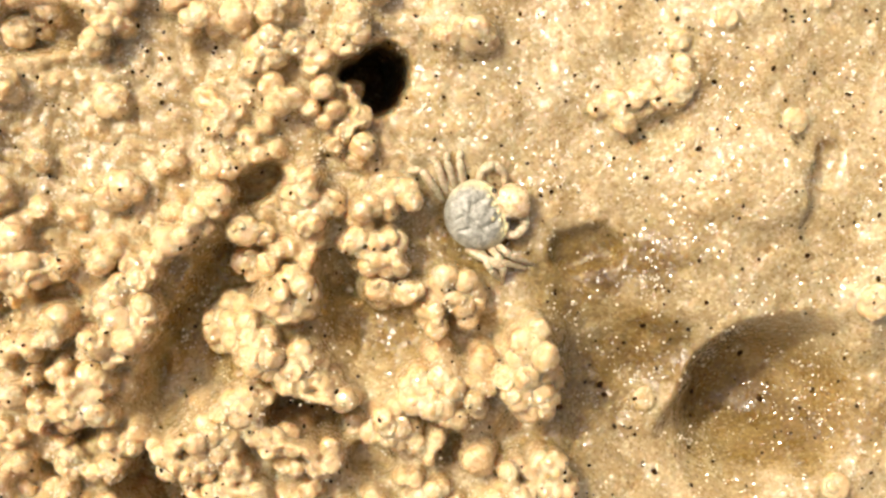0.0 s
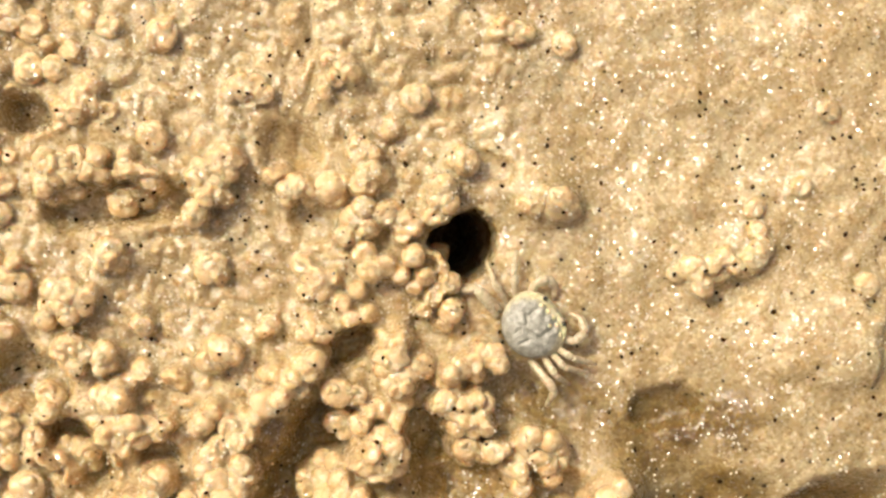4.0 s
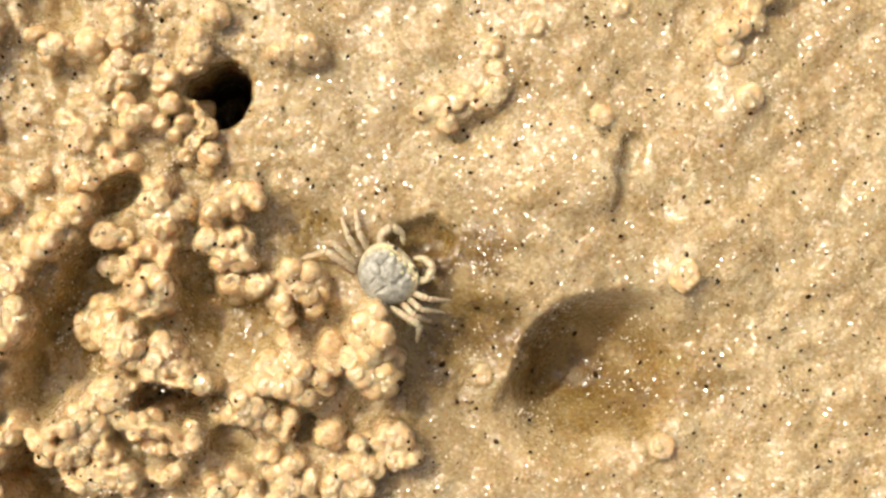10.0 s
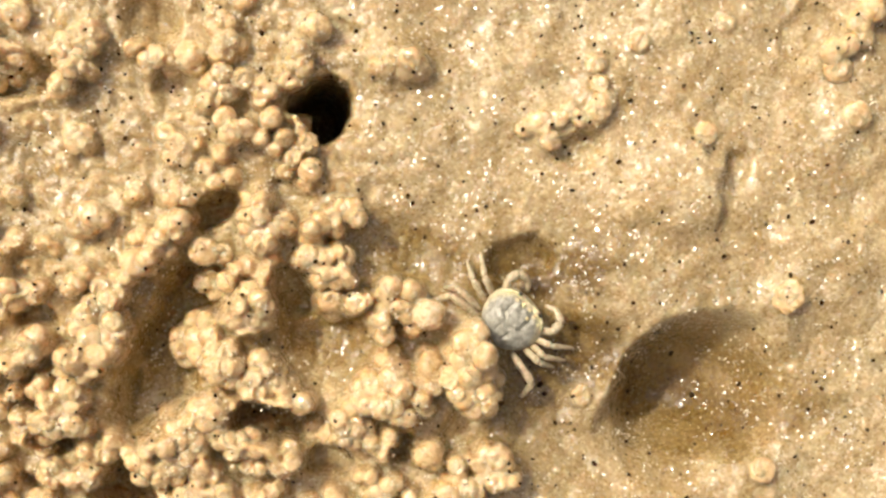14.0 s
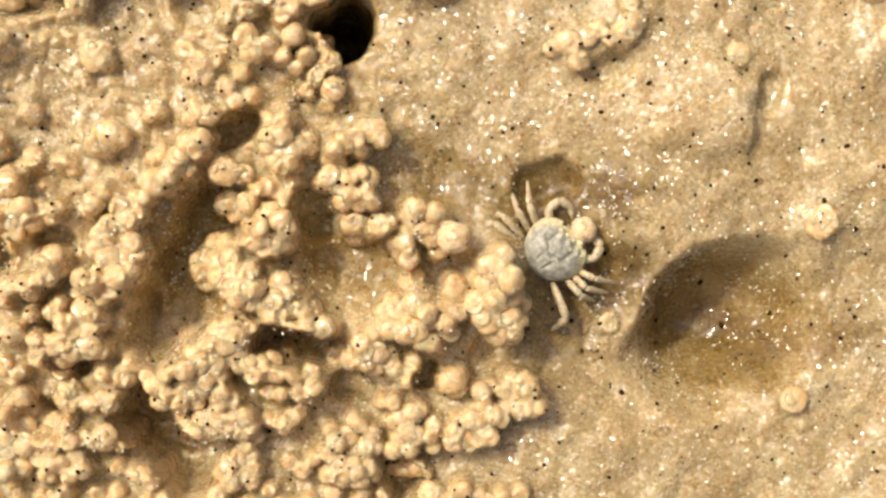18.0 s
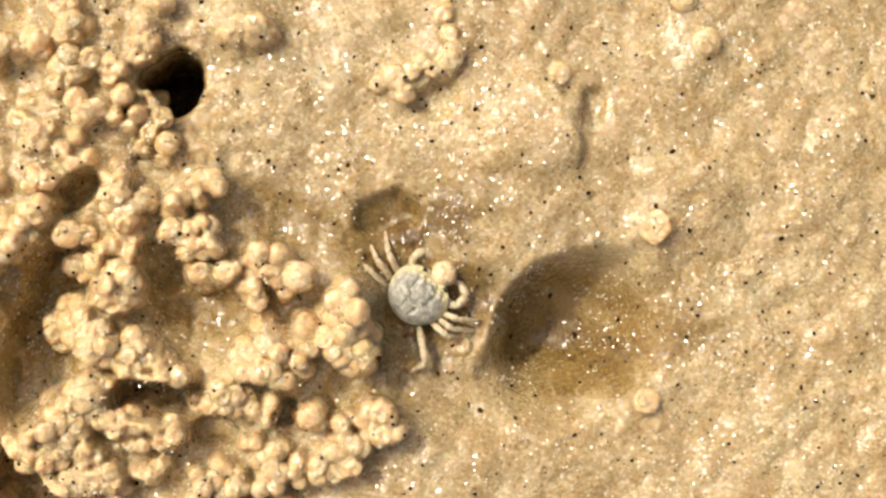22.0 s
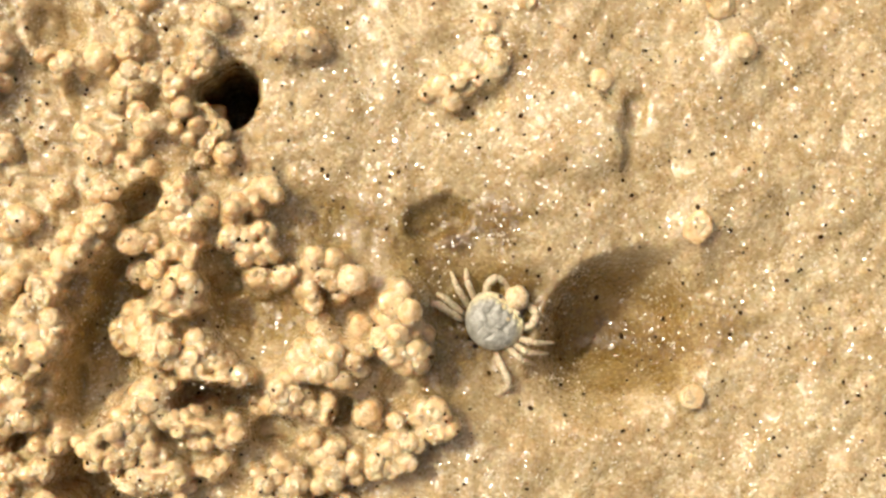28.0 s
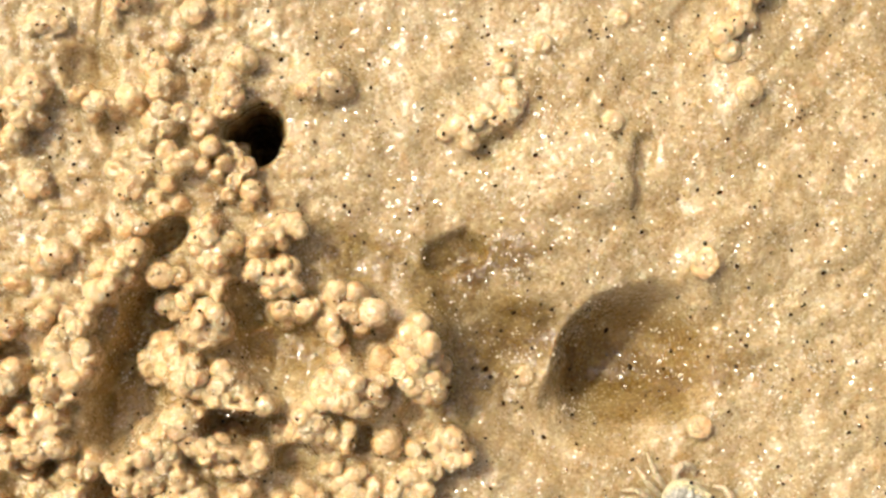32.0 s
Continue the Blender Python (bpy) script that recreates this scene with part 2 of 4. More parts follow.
clusters.append(("ridge", 4.0, [(-32.5, 2, 1.26), (-33.7, 1.5, 1.26), (-34.6, 0.1, 1.13), (-34, -1.1, 1.13), (-35.2, -1.1, 1.13), (-35.8, -2, 1.13), (-37.1, -2.7, 1.51), (-37.7, -2.4, 1.13), (-36.1, -3, 1.00), (-32.8, 0.8, 1.00), (-31.8, 2.3, 0.88), (-43.8, -4.9, 1.26), (-44.4, -5.5, 1.13), (-42.9, -3.9, 1.00), (-41, -5.5, 1.26), (-40.1, -6.7, 1.38), (-39.2, -6.1, 1.00), (-41.9, -7.3, 1.13), (-40.4, -7.9, 1.26), (-41.6, -4.6, 0.88), (-39.5, -4.5, 0.88), (-38.3, -4.2, 0.88)]))
clusters.append(("crest", 4.2, [(-42.5, -8.6, 1.51), (-41, -8.9, 1.51), (-39.5, -9.2, 1.25), (-43.5, -9.8, 1.13), (-38.9, -10.4, 1.00), (-41.9, -11, 1.51), (-40.4, -11.3, 1.51), (-39.5, -12.3, 1.13), (-41, -12.9, 1.38), (-39.8, -13.2, 1.00), (-42.8, -12.6, 1.25), (-41.9, -14.4, 1.13), (-43.8, -14.1, 1.13), (-45, -13.2, 1.13), (-45.3, -14.8, 1.00), (-42.9, -15.4, 0.88), (-48, -11.1, 1.38), (-48.9, -11.1, 1.00), (-48.6, -12.9, 1.13), (-49.5, -13.2, 0.88), (-47.4, -12.3, 0.88), (-51.1, -13.8, 1.13), (-50.5, -14.8, 0.88)]))
clusters.append(("shoulder", 3.4, [(-44.8, -16.7, 1.26), (-45.4, -17.3, 0.88), (-43.9, -17, 0.88), (-48.2, -17, 1.13), (-46.9, -17.9, 1.13), (-47.5, -16.1, 0.88), (-44.2, -18.6, 1.13), (-43.3, -17.9, 1.01), (-46, -18.9, 1.01), (-45.1, -20.4, 1.51), (-43.9, -20.7, 1.26), (-43, -21.1, 1.01), (-46, -21.1, 1.13), (-47.6, -20.4, 1.39), (-49.1, -20.7, 1.39), (-49.7, -21.7, 1.26), (-48.5, -22.3, 1.13), (-47, -21.7, 1.26), (-50, -19.8, 1.01), (-48.2, -23.2, 0.88), (-47.3, -23.5, 0.88), (-52.4, -19.2, 1.26), (-53, -19.5, 1.01), (-51.8, -18.6, 0.88), (-50.6, -17.3, 0.76)]))
clusters.append(("step", 2.6, [(-39.7, -22.7, 1.14), (-38.7, -23.4, 1.01), (-40.6, -24, 1.14), (-41.8, -24.3, 1.01), (-38.1, -24, 0.89), (-40, -24.6, 0.76), (-42.8, -23.7, 0.89), (-46.5, -25.5, 1.14), (-47.4, -26.5, 1.01), (-45.5, -26.5, 1.14), (-46.5, -27.4, 0.89), (-44.3, -27.1, 1.01), (-42.2, -26.8, 1.39), (-43.1, -26.5, 1.01), (-41.2, -26.5, 0.89), (-41.8, -27.8, 0.76)]))
clusters.append(("west", 3.0, [(-50, -5.9, 1.39), (-51.5, -5.6, 1.14), (-48.8, -6.2, 1.26), (-53.1, -6.8, 1.64), (-50.6, -7.1, 1.26), (-47.9, -5.5, 0.88), (-53.8, -8, 1.14), (-53, -3.1, 1.26), (-53.3, -1.9, 1.01), (-52.1, -8.3, 1.01), (-53.7, -9.9, 0.88), (-52.8, -14.2, 1.01), (-53.7, -15.5, 0.88)]))
clusters.append(("southwest", 3.0, [(-51.6, -26.4, 1.14), (-52.5, -27.3, 1.26), (-51.3, -28, 1.14), (-53.2, -28.6, 1.26), (-50.1, -29.2, 1.26), (-48.6, -29.5, 1.26), (-51.6, -29.8, 1.39), (-53.2, -30.5, 1.26), (-47, -29.6, 1.01), (-49.5, -30.8, 1.14), (-46.4, -31.1, 1.14), (-45.2, -30.8, 1.01), (-48.3, -31.7, 1.01), (-42.7, -30.8, 1.39), (-43.7, -31.2, 1.01), (-41.8, -30.5, 0.88), (-41.2, -31.8, 0.88), (-40.3, -31.2, 1.01), (-51.3, -31.7, 1.26), (-53.2, -32.3, 1.26), (-49.8, -33, 1.26), (-47.7, -33.6, 1.26), (-45.8, -33, 1.14), (-52, -34.2, 1.26), (-53.5, -34.5, 1.26), (-48.9, -34.9, 1.01), (-44.9, -34.3, 1.01), (-46.4, -34.9, 1.01)]))
clusters.append(("foot", 2.2, [(-41.3, -34.2, 0.89), (-39.7, -34.8, 1.01), (-38.5, -35.1, 1.14), (-37.6, -35.8, 1.01), (-36.6, -35.1, 0.89), (-53.9, -23.1, 1.27), (-53, -24.3, 1.01), (-52.1, -23.7, 0.89)]))
clusters.append(("column", 3.2, [(-23.5, 3.9, 1.14), (-22.9, 4.9, 0.88), (-23.8, 2.4, 1.39), (-24.8, 1.4, 1.14), (-22.9, 0.8, 1.39), (-24.1, -0.1, 1.14), (-21.7, 1.5, 1.26), (-20.7, 2.1, 1.14), (-20.4, 1.2, 0.88), (-25.4, 2.7, 0.88), (-22.3, -0.4, 0.88), (-23.5, -1, 0.88)]))
clusters.append(("saddle", 1.8, [(-29.8, -1.4, 1.53), (-27.9, -1.7, 1.14), (-25.4, -3, 1.14), (-26.7, -3.6, 1.02), (-24.2, -3.3, 1.02), (-22.9, -4.2, 1.02), (-23.5, -5.5, 0.89), (-22.3, -2.3, 0.89)]))
clusters.append(("chain", 3.6, [(-13.3, 3.4, 1.26), (-14.2, 3.7, 1.13), (-12.6, 2.5, 1.13), (-15.4, 2.4, 1.26), (-16.7, 1.8, 1.13), (-17.6, 1.2, 1.26), (-18.2, 0.2, 1.01), (-14.8, 1.2, 1.01), (-17.3, -0.4, 1.01), (-18.2, -1.9, 1.26), (-18.8, -2.6, 0.88), (-17.3, -2.9, 1.13), (-13.8, -1.9, 1.13), (-14.8, -1.3, 0.88), (-16, -1.9, 1.01), (-16.7, -4.4, 1.13), (-14.8, -4.4, 1.26), (-14.2, -3.5, 1.01), (-15.7, -3.8, 1.01), (-13.5, -4.7, 0.88), (-15.4, -6.9, 1.38), (-16.3, -7.3, 1.01), (-14.4, -7.2, 1.13), (-12.6, -7.2, 1.38), (-11.6, -6.9, 0.88), (-13.5, -7.9, 0.88), (-15.1, -8.5, 0.88)]))
clusters.append(("drop", 2.6, [(-8.7, -5.4, 1.27), (-9.4, -6, 1.14), (-7.8, -5.4, 1.01), (-6.5, -5.7, 1.14), (-5.6, -6.3, 1.14), (-4.9, -7.3, 0.89), (-7.5, -7.9, 1.27), (-6.8, -8.2, 1.27), (-8.4, -7.3, 1.01), (-5.9, -9.8, 1.14), (-5.2, -8.5, 1.01), (-6.2, -10.4, 0.89), (-9.7, -7.9, 1.01), (-9.7, -9.2, 1.14), (-9.3, -10.8, 1.14), (-10, -10.4, 0.89), (-10.6, -9.2, 0.76), (-8.4, -13, 1.01), (-9.6, -13.6, 0.89)]))
clusters.append(("middle", 3.8, [(-29.1, -4.8, 1.38), (-30, -5.1, 1.13), (-28.5, -5.7, 1.26), (-27.2, -4.8, 1.13), (-24.7, -6.3, 1.51), (-26, -7.3, 1.26), (-23.5, -6.6, 1.26), (-22.9, -7.6, 1.13), (-27.2, -7.3, 1.01), (-30.9, -9.8, 1.38), (-29.7, -9.5, 1.26), (-31.8, -11, 1.13), (-32.8, -11.4, 1.13), (-32.5, -12.6, 1.13), (-31.8, -13.8, 1.13), (-30.6, -11.7, 1.38), (-30.3, -13.2, 1.38), (-29.1, -11, 1.26), (-28.4, -12.6, 1.38), (-29.1, -14.2, 1.26), (-27.5, -12.9, 1.26), (-26.9, -12.3, 1.13), (-27.2, -14.2, 1.38), (-28.1, -15.1, 1.13), (-26.6, -15.4, 1.26), (-26, -14.2, 1.01)]))
clusters.append(("bridge", 3.4, [(-25.4, -8.5, 1.26), (-24.1, -8.9, 1.13), (-22.9, -9.2, 1.01), (-25.4, -9.8, 1.01), (-26.6, -9.2, 1.01), (-27.8, -8.6, 1.01), (-22.6, -8.2, 0.88), (-24.1, -9.8, 0.88), (-23.5, -13.6, 1.13), (-22.2, -14.2, 1.13), (-21.3, -14.8, 1.01), (-22.9, -14.8, 1.01), (-24.1, -15.4, 1.26), (-25, -16.4, 1.13), (-23.5, -17, 1.13), (-22.2, -16.4, 1.13), (-21, -16.4, 1.01), (-20, -16.7, 1.01), (-20.7, -17.3, 0.88), (-18.8, -18.3, 1.39), (-19.4, -18, 1.01), (-18.2, -18.6, 0.88), (-21.6, -18.6, 1.01), (-22.5, -18.6, 1.01), (-23.5, -18.3, 0.88), (-24.7, -17.3, 0.88), (-20.7, -18.6, 0.88)]))
clusters.append(("heart", 3.6, [(-34, -20.4, 1.26), (-33.1, -20.1, 1.01), (-34.6, -21.7, 1.01), (-32.8, -21.4, 1.13), (-31.5, -19.8, 1.26), (-30, -18.9, 1.38), (-28.8, -18.2, 1.26), (-27.8, -17.9, 0.88), (-29.1, -19.8, 1.38), (-30.6, -20.8, 1.26), (-27.8, -19.5, 1.13), (-26.9, -18.6, 1.01), (-32.2, -22.3, 1.26), (-30.6, -22.6, 1.26), (-29.4, -21.7, 1.26), (-28.1, -21.1, 1.13), (-27.2, -20.4, 0.88), (-33.7, -22.9, 1.13), (-34.9, -22.9, 0.88), (-33.1, -23.9, 1.13), (-35.9, -23.6, 0.88), (-31.5, -24.2, 1.01), (-30, -23.6, 1.01)]))
clusters.append(("south", 3.6, [(-27.8, -22.6, 1.01), (-26.9, -22.3, 1.13), (-25.6, -22.6, 1.26), (-24.4, -22.3, 1.13), (-26.3, -23.6, 1.01), (-25, -23.6, 0.88), (-23.1, -22.3, 1.26), (-22.5, -23, 1.01), (-23.8, -23.6, 0.88), (-20.6, -24.2, 1.26), (-20, -23.6, 1.13), (-19.7, -24.9, 1.01), (-21.3, -25.5, 1.01), (-20.6, -26.1, 0.88), (-21.9, -23.9, 0.88), (-24.7, -25.5, 0.88), (-23.4, -25.8, 0.88)]))
clusters.append(("tongue", 3.4, [(-36.8, -24.8, 1.26), (-37.4, -25.5, 1.13), (-35.9, -25.5, 1.01), (-36.5, -26.7, 1.13), (-37.1, -27, 0.88), (-33.1, -24.9, 1.26), (-34, -25.5, 1.13), (-32.2, -25.5, 1.13), (-32.8, -26.7, 1.13), (-34.3, -27, 1.01), (-35.3, -28, 0.88), (-30.9, -25.8, 1.01), (-29.7, -25.5, 1.01), (-28.8, -26.4, 1.01), (-30.3, -27.1, 1.01)]))
clusters.append(("apron", 3.4, [(-30.6, -28.3, 1.26), (-31.9, -28.6, 1.13), (-29.4, -29, 1.26), (-28.1, -28.3, 1.26), (-27.2, -28.3, 1.13), (-26.6, -29.3, 0.88), (-28.4, -29.9, 1.13), (-29.7, -30.2, 1.01), (-27.5, -30.2, 0.88), (-31.2, -29.9, 1.13), (-34, -29.3, 1.13), (-33.1, -30.2, 1.26), (-34.7, -29.9, 1.01), (-34, -30.8, 1.01), (-32.2, -30.5, 1.01), (-35.3, -28.9, 0.88)]))
clusters.append(("gully", 2.0, [(-22.2, -28.6, 1.14), (-21.3, -28, 0.89), (-23.5, -28.9, 0.89), (-24.7, -28.9, 0.89), (-22.8, -29.9, 0.76), (-27.9, -33.3, 1.27), (-29.1, -34, 1.14), (-26.9, -33, 1.14), (-29.7, -34.9, 1.14), (-27.9, -34.9, 1.40), (-26.3, -34.6, 1.14), (-28.8, -35.9, 1.14), (-26.6, -35.9, 1.02), (-27.2, -31.8, 0.89), (-26, -30.8, 0.76), (-22.2, -34, 1.02), (-20.9, -34.7, 1.02), (-19.7, -33.4, 0.89)]))
clusters.append(("east", 3.8, [(-0.2, -11.6, 1.63), (1, -10.3, 1.38), (1.7, -12.9, 1.51), (-0.5, -13.5, 1.38), (2, -14.8, 1.51), (0.4, -15.4, 1.51), (-1.5, -15.4, 1.38), (-1.5, -12.9, 1.01), (1.7, -17.3, 1.63), (-0.2, -17.9, 1.38), (0.8, -18.9, 1.38), (-1.2, -17.3, 1.13), (3.3, -17.9, 1.01), (2.7, -19.2, 1.13), (3.9, -16, 0.88), (-4, -13.8, 1.26), (-4.7, -14.8, 1.01), (-3.1, -14.8, 1.13), (-2.1, -16, 1.13), (-3.7, -16.7, 1.13), (-5.3, -16, 1.01), (-5.3, -17.9, 1.13), (-4.6, -19.2, 1.01)]))
clusters.append(("cake", 3.8, [(-8.1, -14.8, 1.26), (-7.2, -15.1, 1.13), (-8.8, -15.7, 1.26), (-7.5, -16.7, 1.13), (-6.5, -16, 0.88), (-11, -16, 1.26), (-11.9, -16.7, 1.13), (-10.3, -17.3, 1.26), (-9.7, -18.6, 1.51), (-11.3, -18.6, 1.26), (-8.4, -18.6, 1.26), (-7.2, -17.9, 1.01), (-6.8, -20.1, 1.13), (-6.2, -20.5, 1.01), (-7.8, -19.8, 1.13), (-12.2, -17.9, 1.01), (-13.5, -19.2, 1.01), (-14.7, -20.1, 1.13), (-14.1, -21.1, 1.13), (-15.3, -20.8, 0.88)]))
clusters.append(("fringe", 3.2, [(-16.6, -21.8, 1.01), (-17.5, -22.1, 0.88), (-15.6, -22.1, 1.14), (-14, -22.4, 1.14), (-12.8, -22.7, 1.14), (-11.5, -21.8, 1.26), (-10.9, -23.1, 1.14), (-9.9, -23.7, 1.14), (-8.7, -23.7, 1.01), (-9.3, -24.7, 0.76), (-8.7, -22.4, 1.01), (-12.8, -21.2, 1.14), (-13.1, -20.2, 1.01)]))
clusters.append(("southeast", 2.8, [(-4.2, -24.4, 1.52), (-5.1, -24.7, 1.14), (-3.2, -23.8, 1.01), (-3.5, -25.4, 1.01), (-1, -25.7, 1.14), (-0, -25.1, 0.88), (-0.6, -27, 0.88), (2.5, -24.4, 1.14), (3.8, -24.8, 1.39), (2.9, -26.4, 1.26), (4.5, -25.7, 1.26), (3.5, -27.6, 1.26), (4.8, -27.6, 1.14), (1.9, -27.3, 1.01), (5.8, -27.3, 0.88), (1.3, -25.7, 0.88), (0.3, -28.3, 1.26), (1.3, -28.9, 1.01), (-0.6, -29.9, 1.26), (0, -30.8, 1.14), (-1.3, -28.9, 1.14), (-2.2, -28.9, 1.26), (-3.2, -29.2, 1.14), (-3.8, -30.2, 1.26), (-2.9, -30.8, 1.26), (-4.1, -31.4, 1.14), (-2.2, -31.8, 0.88), (-1.2, -31.1, 1.01), (-1.6, -27.9, 0.88)]))
clusters.append(("toe", 2.6, [(-8.9, -28.3, 1.27), (-9.9, -28.6, 1.27), (-8, -27.9, 1.01), (-10.8, -29.2, 1.01), (-9.2, -30.2, 1.27), (-8.3, -30.8, 1.14), (-7.3, -30.8, 1.01), (-10.2, -31.1, 1.01), (-8.9, -32.4, 1.01), (-6.7, -30.8, 0.89), (-10.8, -32.4, 1.14), (-6.3, -32.1, 0.89), (-5.7, -30.2, 1.01), (-6.4, -29.5, 1.01), (-10.8, -27, 0.89), (-12.1, -27, 0.76), (-8.9, -34.3, 1.01), (-7.9, -34.7, 1.14), (-8.5, -35.6, 1.01), (-9.5, -35.4, 1.01), (-10.5, -35.6, 0.89), (-7.1, -35.3, 0.76)]))
clusters.append(("hem", 2.6, [(-17.8, -30.1, 1.01), (-17.1, -31.4, 1.27), (-15.9, -30.8, 1.14), (-18.1, -32.7, 1.01), (-14.6, -29.5, 1.01), (-15.3, -28.9, 0.89), (-13.3, -30.5, 1.01), (-14, -32.1, 1.14), (-15.2, -32.7, 1.01), (-12.7, -32.1, 0.89), (-17.1, -33.9, 1.27), (-15.2, -34.6, 1.39), (-13.6, -34.3, 1.14), (-16.5, -35.2, 1.27), (-14.6, -35.6, 1.27), (-12.7, -35.3, 0.89), (-18.1, -35.2, 1.01)]))
clusters.append(("row", 1.9, [(-61.7, 21.8, 1.46), (-60.3, 21.6, 1.46), (-58.8, 22.2, 1.22), (-60.8, 20.3, 1.10), (-59.3, 20.4, 0.97), (-57.6, 21.1, 1.10), (-61.9, 19.1, 1.10), (-61.3, 18.2, 1.10), (-60.4, 18.3, 0.97), (-62.3, 20.3, 1.22), (-56.5, 22.7, 1.10), (-56.1, 20.6, 0.97), (-59, 19, 1.10), (-53.5, 21.6, 1.10), (-52.3, 21.1, 1.22), (-50.8, 20.6, 1.34), (-51.7, 19.6, 1.10), (-50.2, 19.7, 0.85), (-53.6, 22.8, 0.85), (-54.1, 21, 0.85), (-54, 18, 1.58), (-53.1, 18.7, 0.97), (-51.6, 18.1, 0.85)]))
clusters.append(("knot", 2.0, [(-45.3, 21.5, 1.34), (-44.1, 22.7, 1.34), (-43, 23.4, 1.22), (-41.8, 22.9, 0.97), (-45.2, 20, 1.34), (-46.1, 20.8, 1.10), (-43.7, 21, 1.34), (-42.6, 21.6, 1.10), (-44, 19.4, 1.22), (-42.8, 18.9, 0.97), (-44.8, 18.8, 1.10), (-45.9, 17.2, 1.34), (-46.5, 17.5, 0.85), (-45.3, 17, 0.85), (-42.1, 23.7, 0.85)]))
clusters.append(("scatter", 0.8, [(-50.9, 25.1, 1.47), (-50.5, 36, 1.72), (-50, 36.9, 1.23), (-51.1, 35.3, 0.98), (-58.5, 30.4, 1.10), (-57.7, 31, 0.98), (-59.9, 28.5, 1.23), (-58.8, 29.2, 1.23), (-60.4, 27.3, 1.10), (-61.6, 28.1, 0.98), (-58.9, 27.1, 1.10), (-57.5, 28, 0.98), (-57, 30.2, 0.86), (-60.7, 26.1, 0.98), (-58.6, 38.2, 1.10), (-58.3, 37.3, 0.86), (-55.7, 27.6, 0.98), (-41.6, 30.8, 1.47), (-40.1, 31.2, 1.23), (-39.2, 30.3, 1.10), (-42.8, 30.1, 0.98), (-40.6, 29.6, 0.98)]))
clusters.append(("crumbs", 0.8, [(-30.6, 33.9, 1.23), (-31.4, 32.6, 1.10), (-29.6, 33, 0.98), (-32.6, 30.7, 0.86), (-32.4, 34.4, 0.86), (-22.8, 30.7, 1.47), (-22.2, 31, 1.10), (-25.1, 27.8, 0.98), (-25.7, 26.8, 0.86), (-25.1, 26.9, 0.74)]))
clusters.append(("rim", 1.8, [(-35.4, 20.5, 1.34), (-36.3, 20.2, 1.10), (-34.8, 21.1, 0.98), (-34.1, 20, 0.98), (-36.2, 19.2, 0.98), (-37.5, 21.9, 0.98), (-36.7, 22.2, 0.85), (-33.8, 19.1, 0.85), (-38.1, 21.3, 0.85), (-31.5, 20.7, 1.34), (-32, 19.8, 1.10), (-30.6, 21.1, 0.98), (-30.8, 19.5, 0.98), (-28.1, 25.1, 1.10), (-28.9, 24.5, 1.10), (-27.4, 24.3, 1.10), (-28.3, 23.3, 1.10), (-27.9, 22.1, 1.10), (-27, 22.5, 1.10), (-26.1, 22.2, 0.98), (-28.5, 20.9, 0.98), (-27.3, 20.9, 0.85), (-29, 25.7, 0.73), (-24.7, 18.6, 0.85)]))
clusters.append(("brow", 2.0, [(-19.4, 21.6, 1.10), (-19.9, 19.8, 1.22), (-18.7, 19.5, 1.10), (-19.5, 18.3, 1.22), (-20.4, 17.9, 1.10), (-18.8, 21.1, 0.97), (-20, 21.3, 0.85), (-29.5, 16.6, 0.97), (-28.6, 17.2, 0.97), (-28.8, 15.4, 0.97), (-26.5, 17, 0.97), (-23.5, 17.8, 0.85), (-22.2, 16.6, 0.97)]))
clusters.append(("knob", 1.2, [(-17, 23.9, 1.35), (-18.2, 24.2, 0.98), (-17.4, 25.1, 0.98)]))
clusters.append(("shelf", 1.0, [(-8.5, 20.7, 1.22), (-6.9, 20.5, 1.35), (-5.6, 20.2, 1.22), (-5, 19.3, 0.98), (-7.1, 19.2, 1.10), (-5.9, 19, 0.86), (-10.6, 19.7, 0.86), (-9.3, 19.4, 0.86)]))
clusters.append(("curb", 0.7, [(-13.4, 38.9, 1.23), (-14.3, 38.5, 0.98), (-12.1, 38.4, 1.10), (-10.9, 38.4, 0.86), (-6.8, 37.4, 1.23), (-6.2, 37.2, 0.86)]))
clusters.append(("far_west", 2.2, [(-54.8, 12.6, 1.46), (-55.4, 11.4, 1.09), (-56, 12.8, 0.85), (-60.5, 8.2, 1.34), (-59, 8.2, 1.46), (-57.8, 7.4, 1.34), (-59.5, 6.7, 1.34), (-57.2, 6.5, 1.09), (-61, 6.4, 1.22), (-56.6, 7.8, 0.97), (-61.2, 4.9, 1.09), (-58.6, 5.6, 1.09), (-59.6, 1.7, 1.22), (-58.7, 2.6, 1.09), (-57.8, 2.3, 1.22), (-58.4, 0.8, 1.22), (-57.7, -0, 1.09), (-56.7, 1.8, 1.09), (-55.2, 1.3, 1.22), (-54.6, 1.9, 1.09), (-55.1, 0.1, 0.85), (-59.3, 2.6, 0.85), (-54.2, 0.4, 0.85)]))
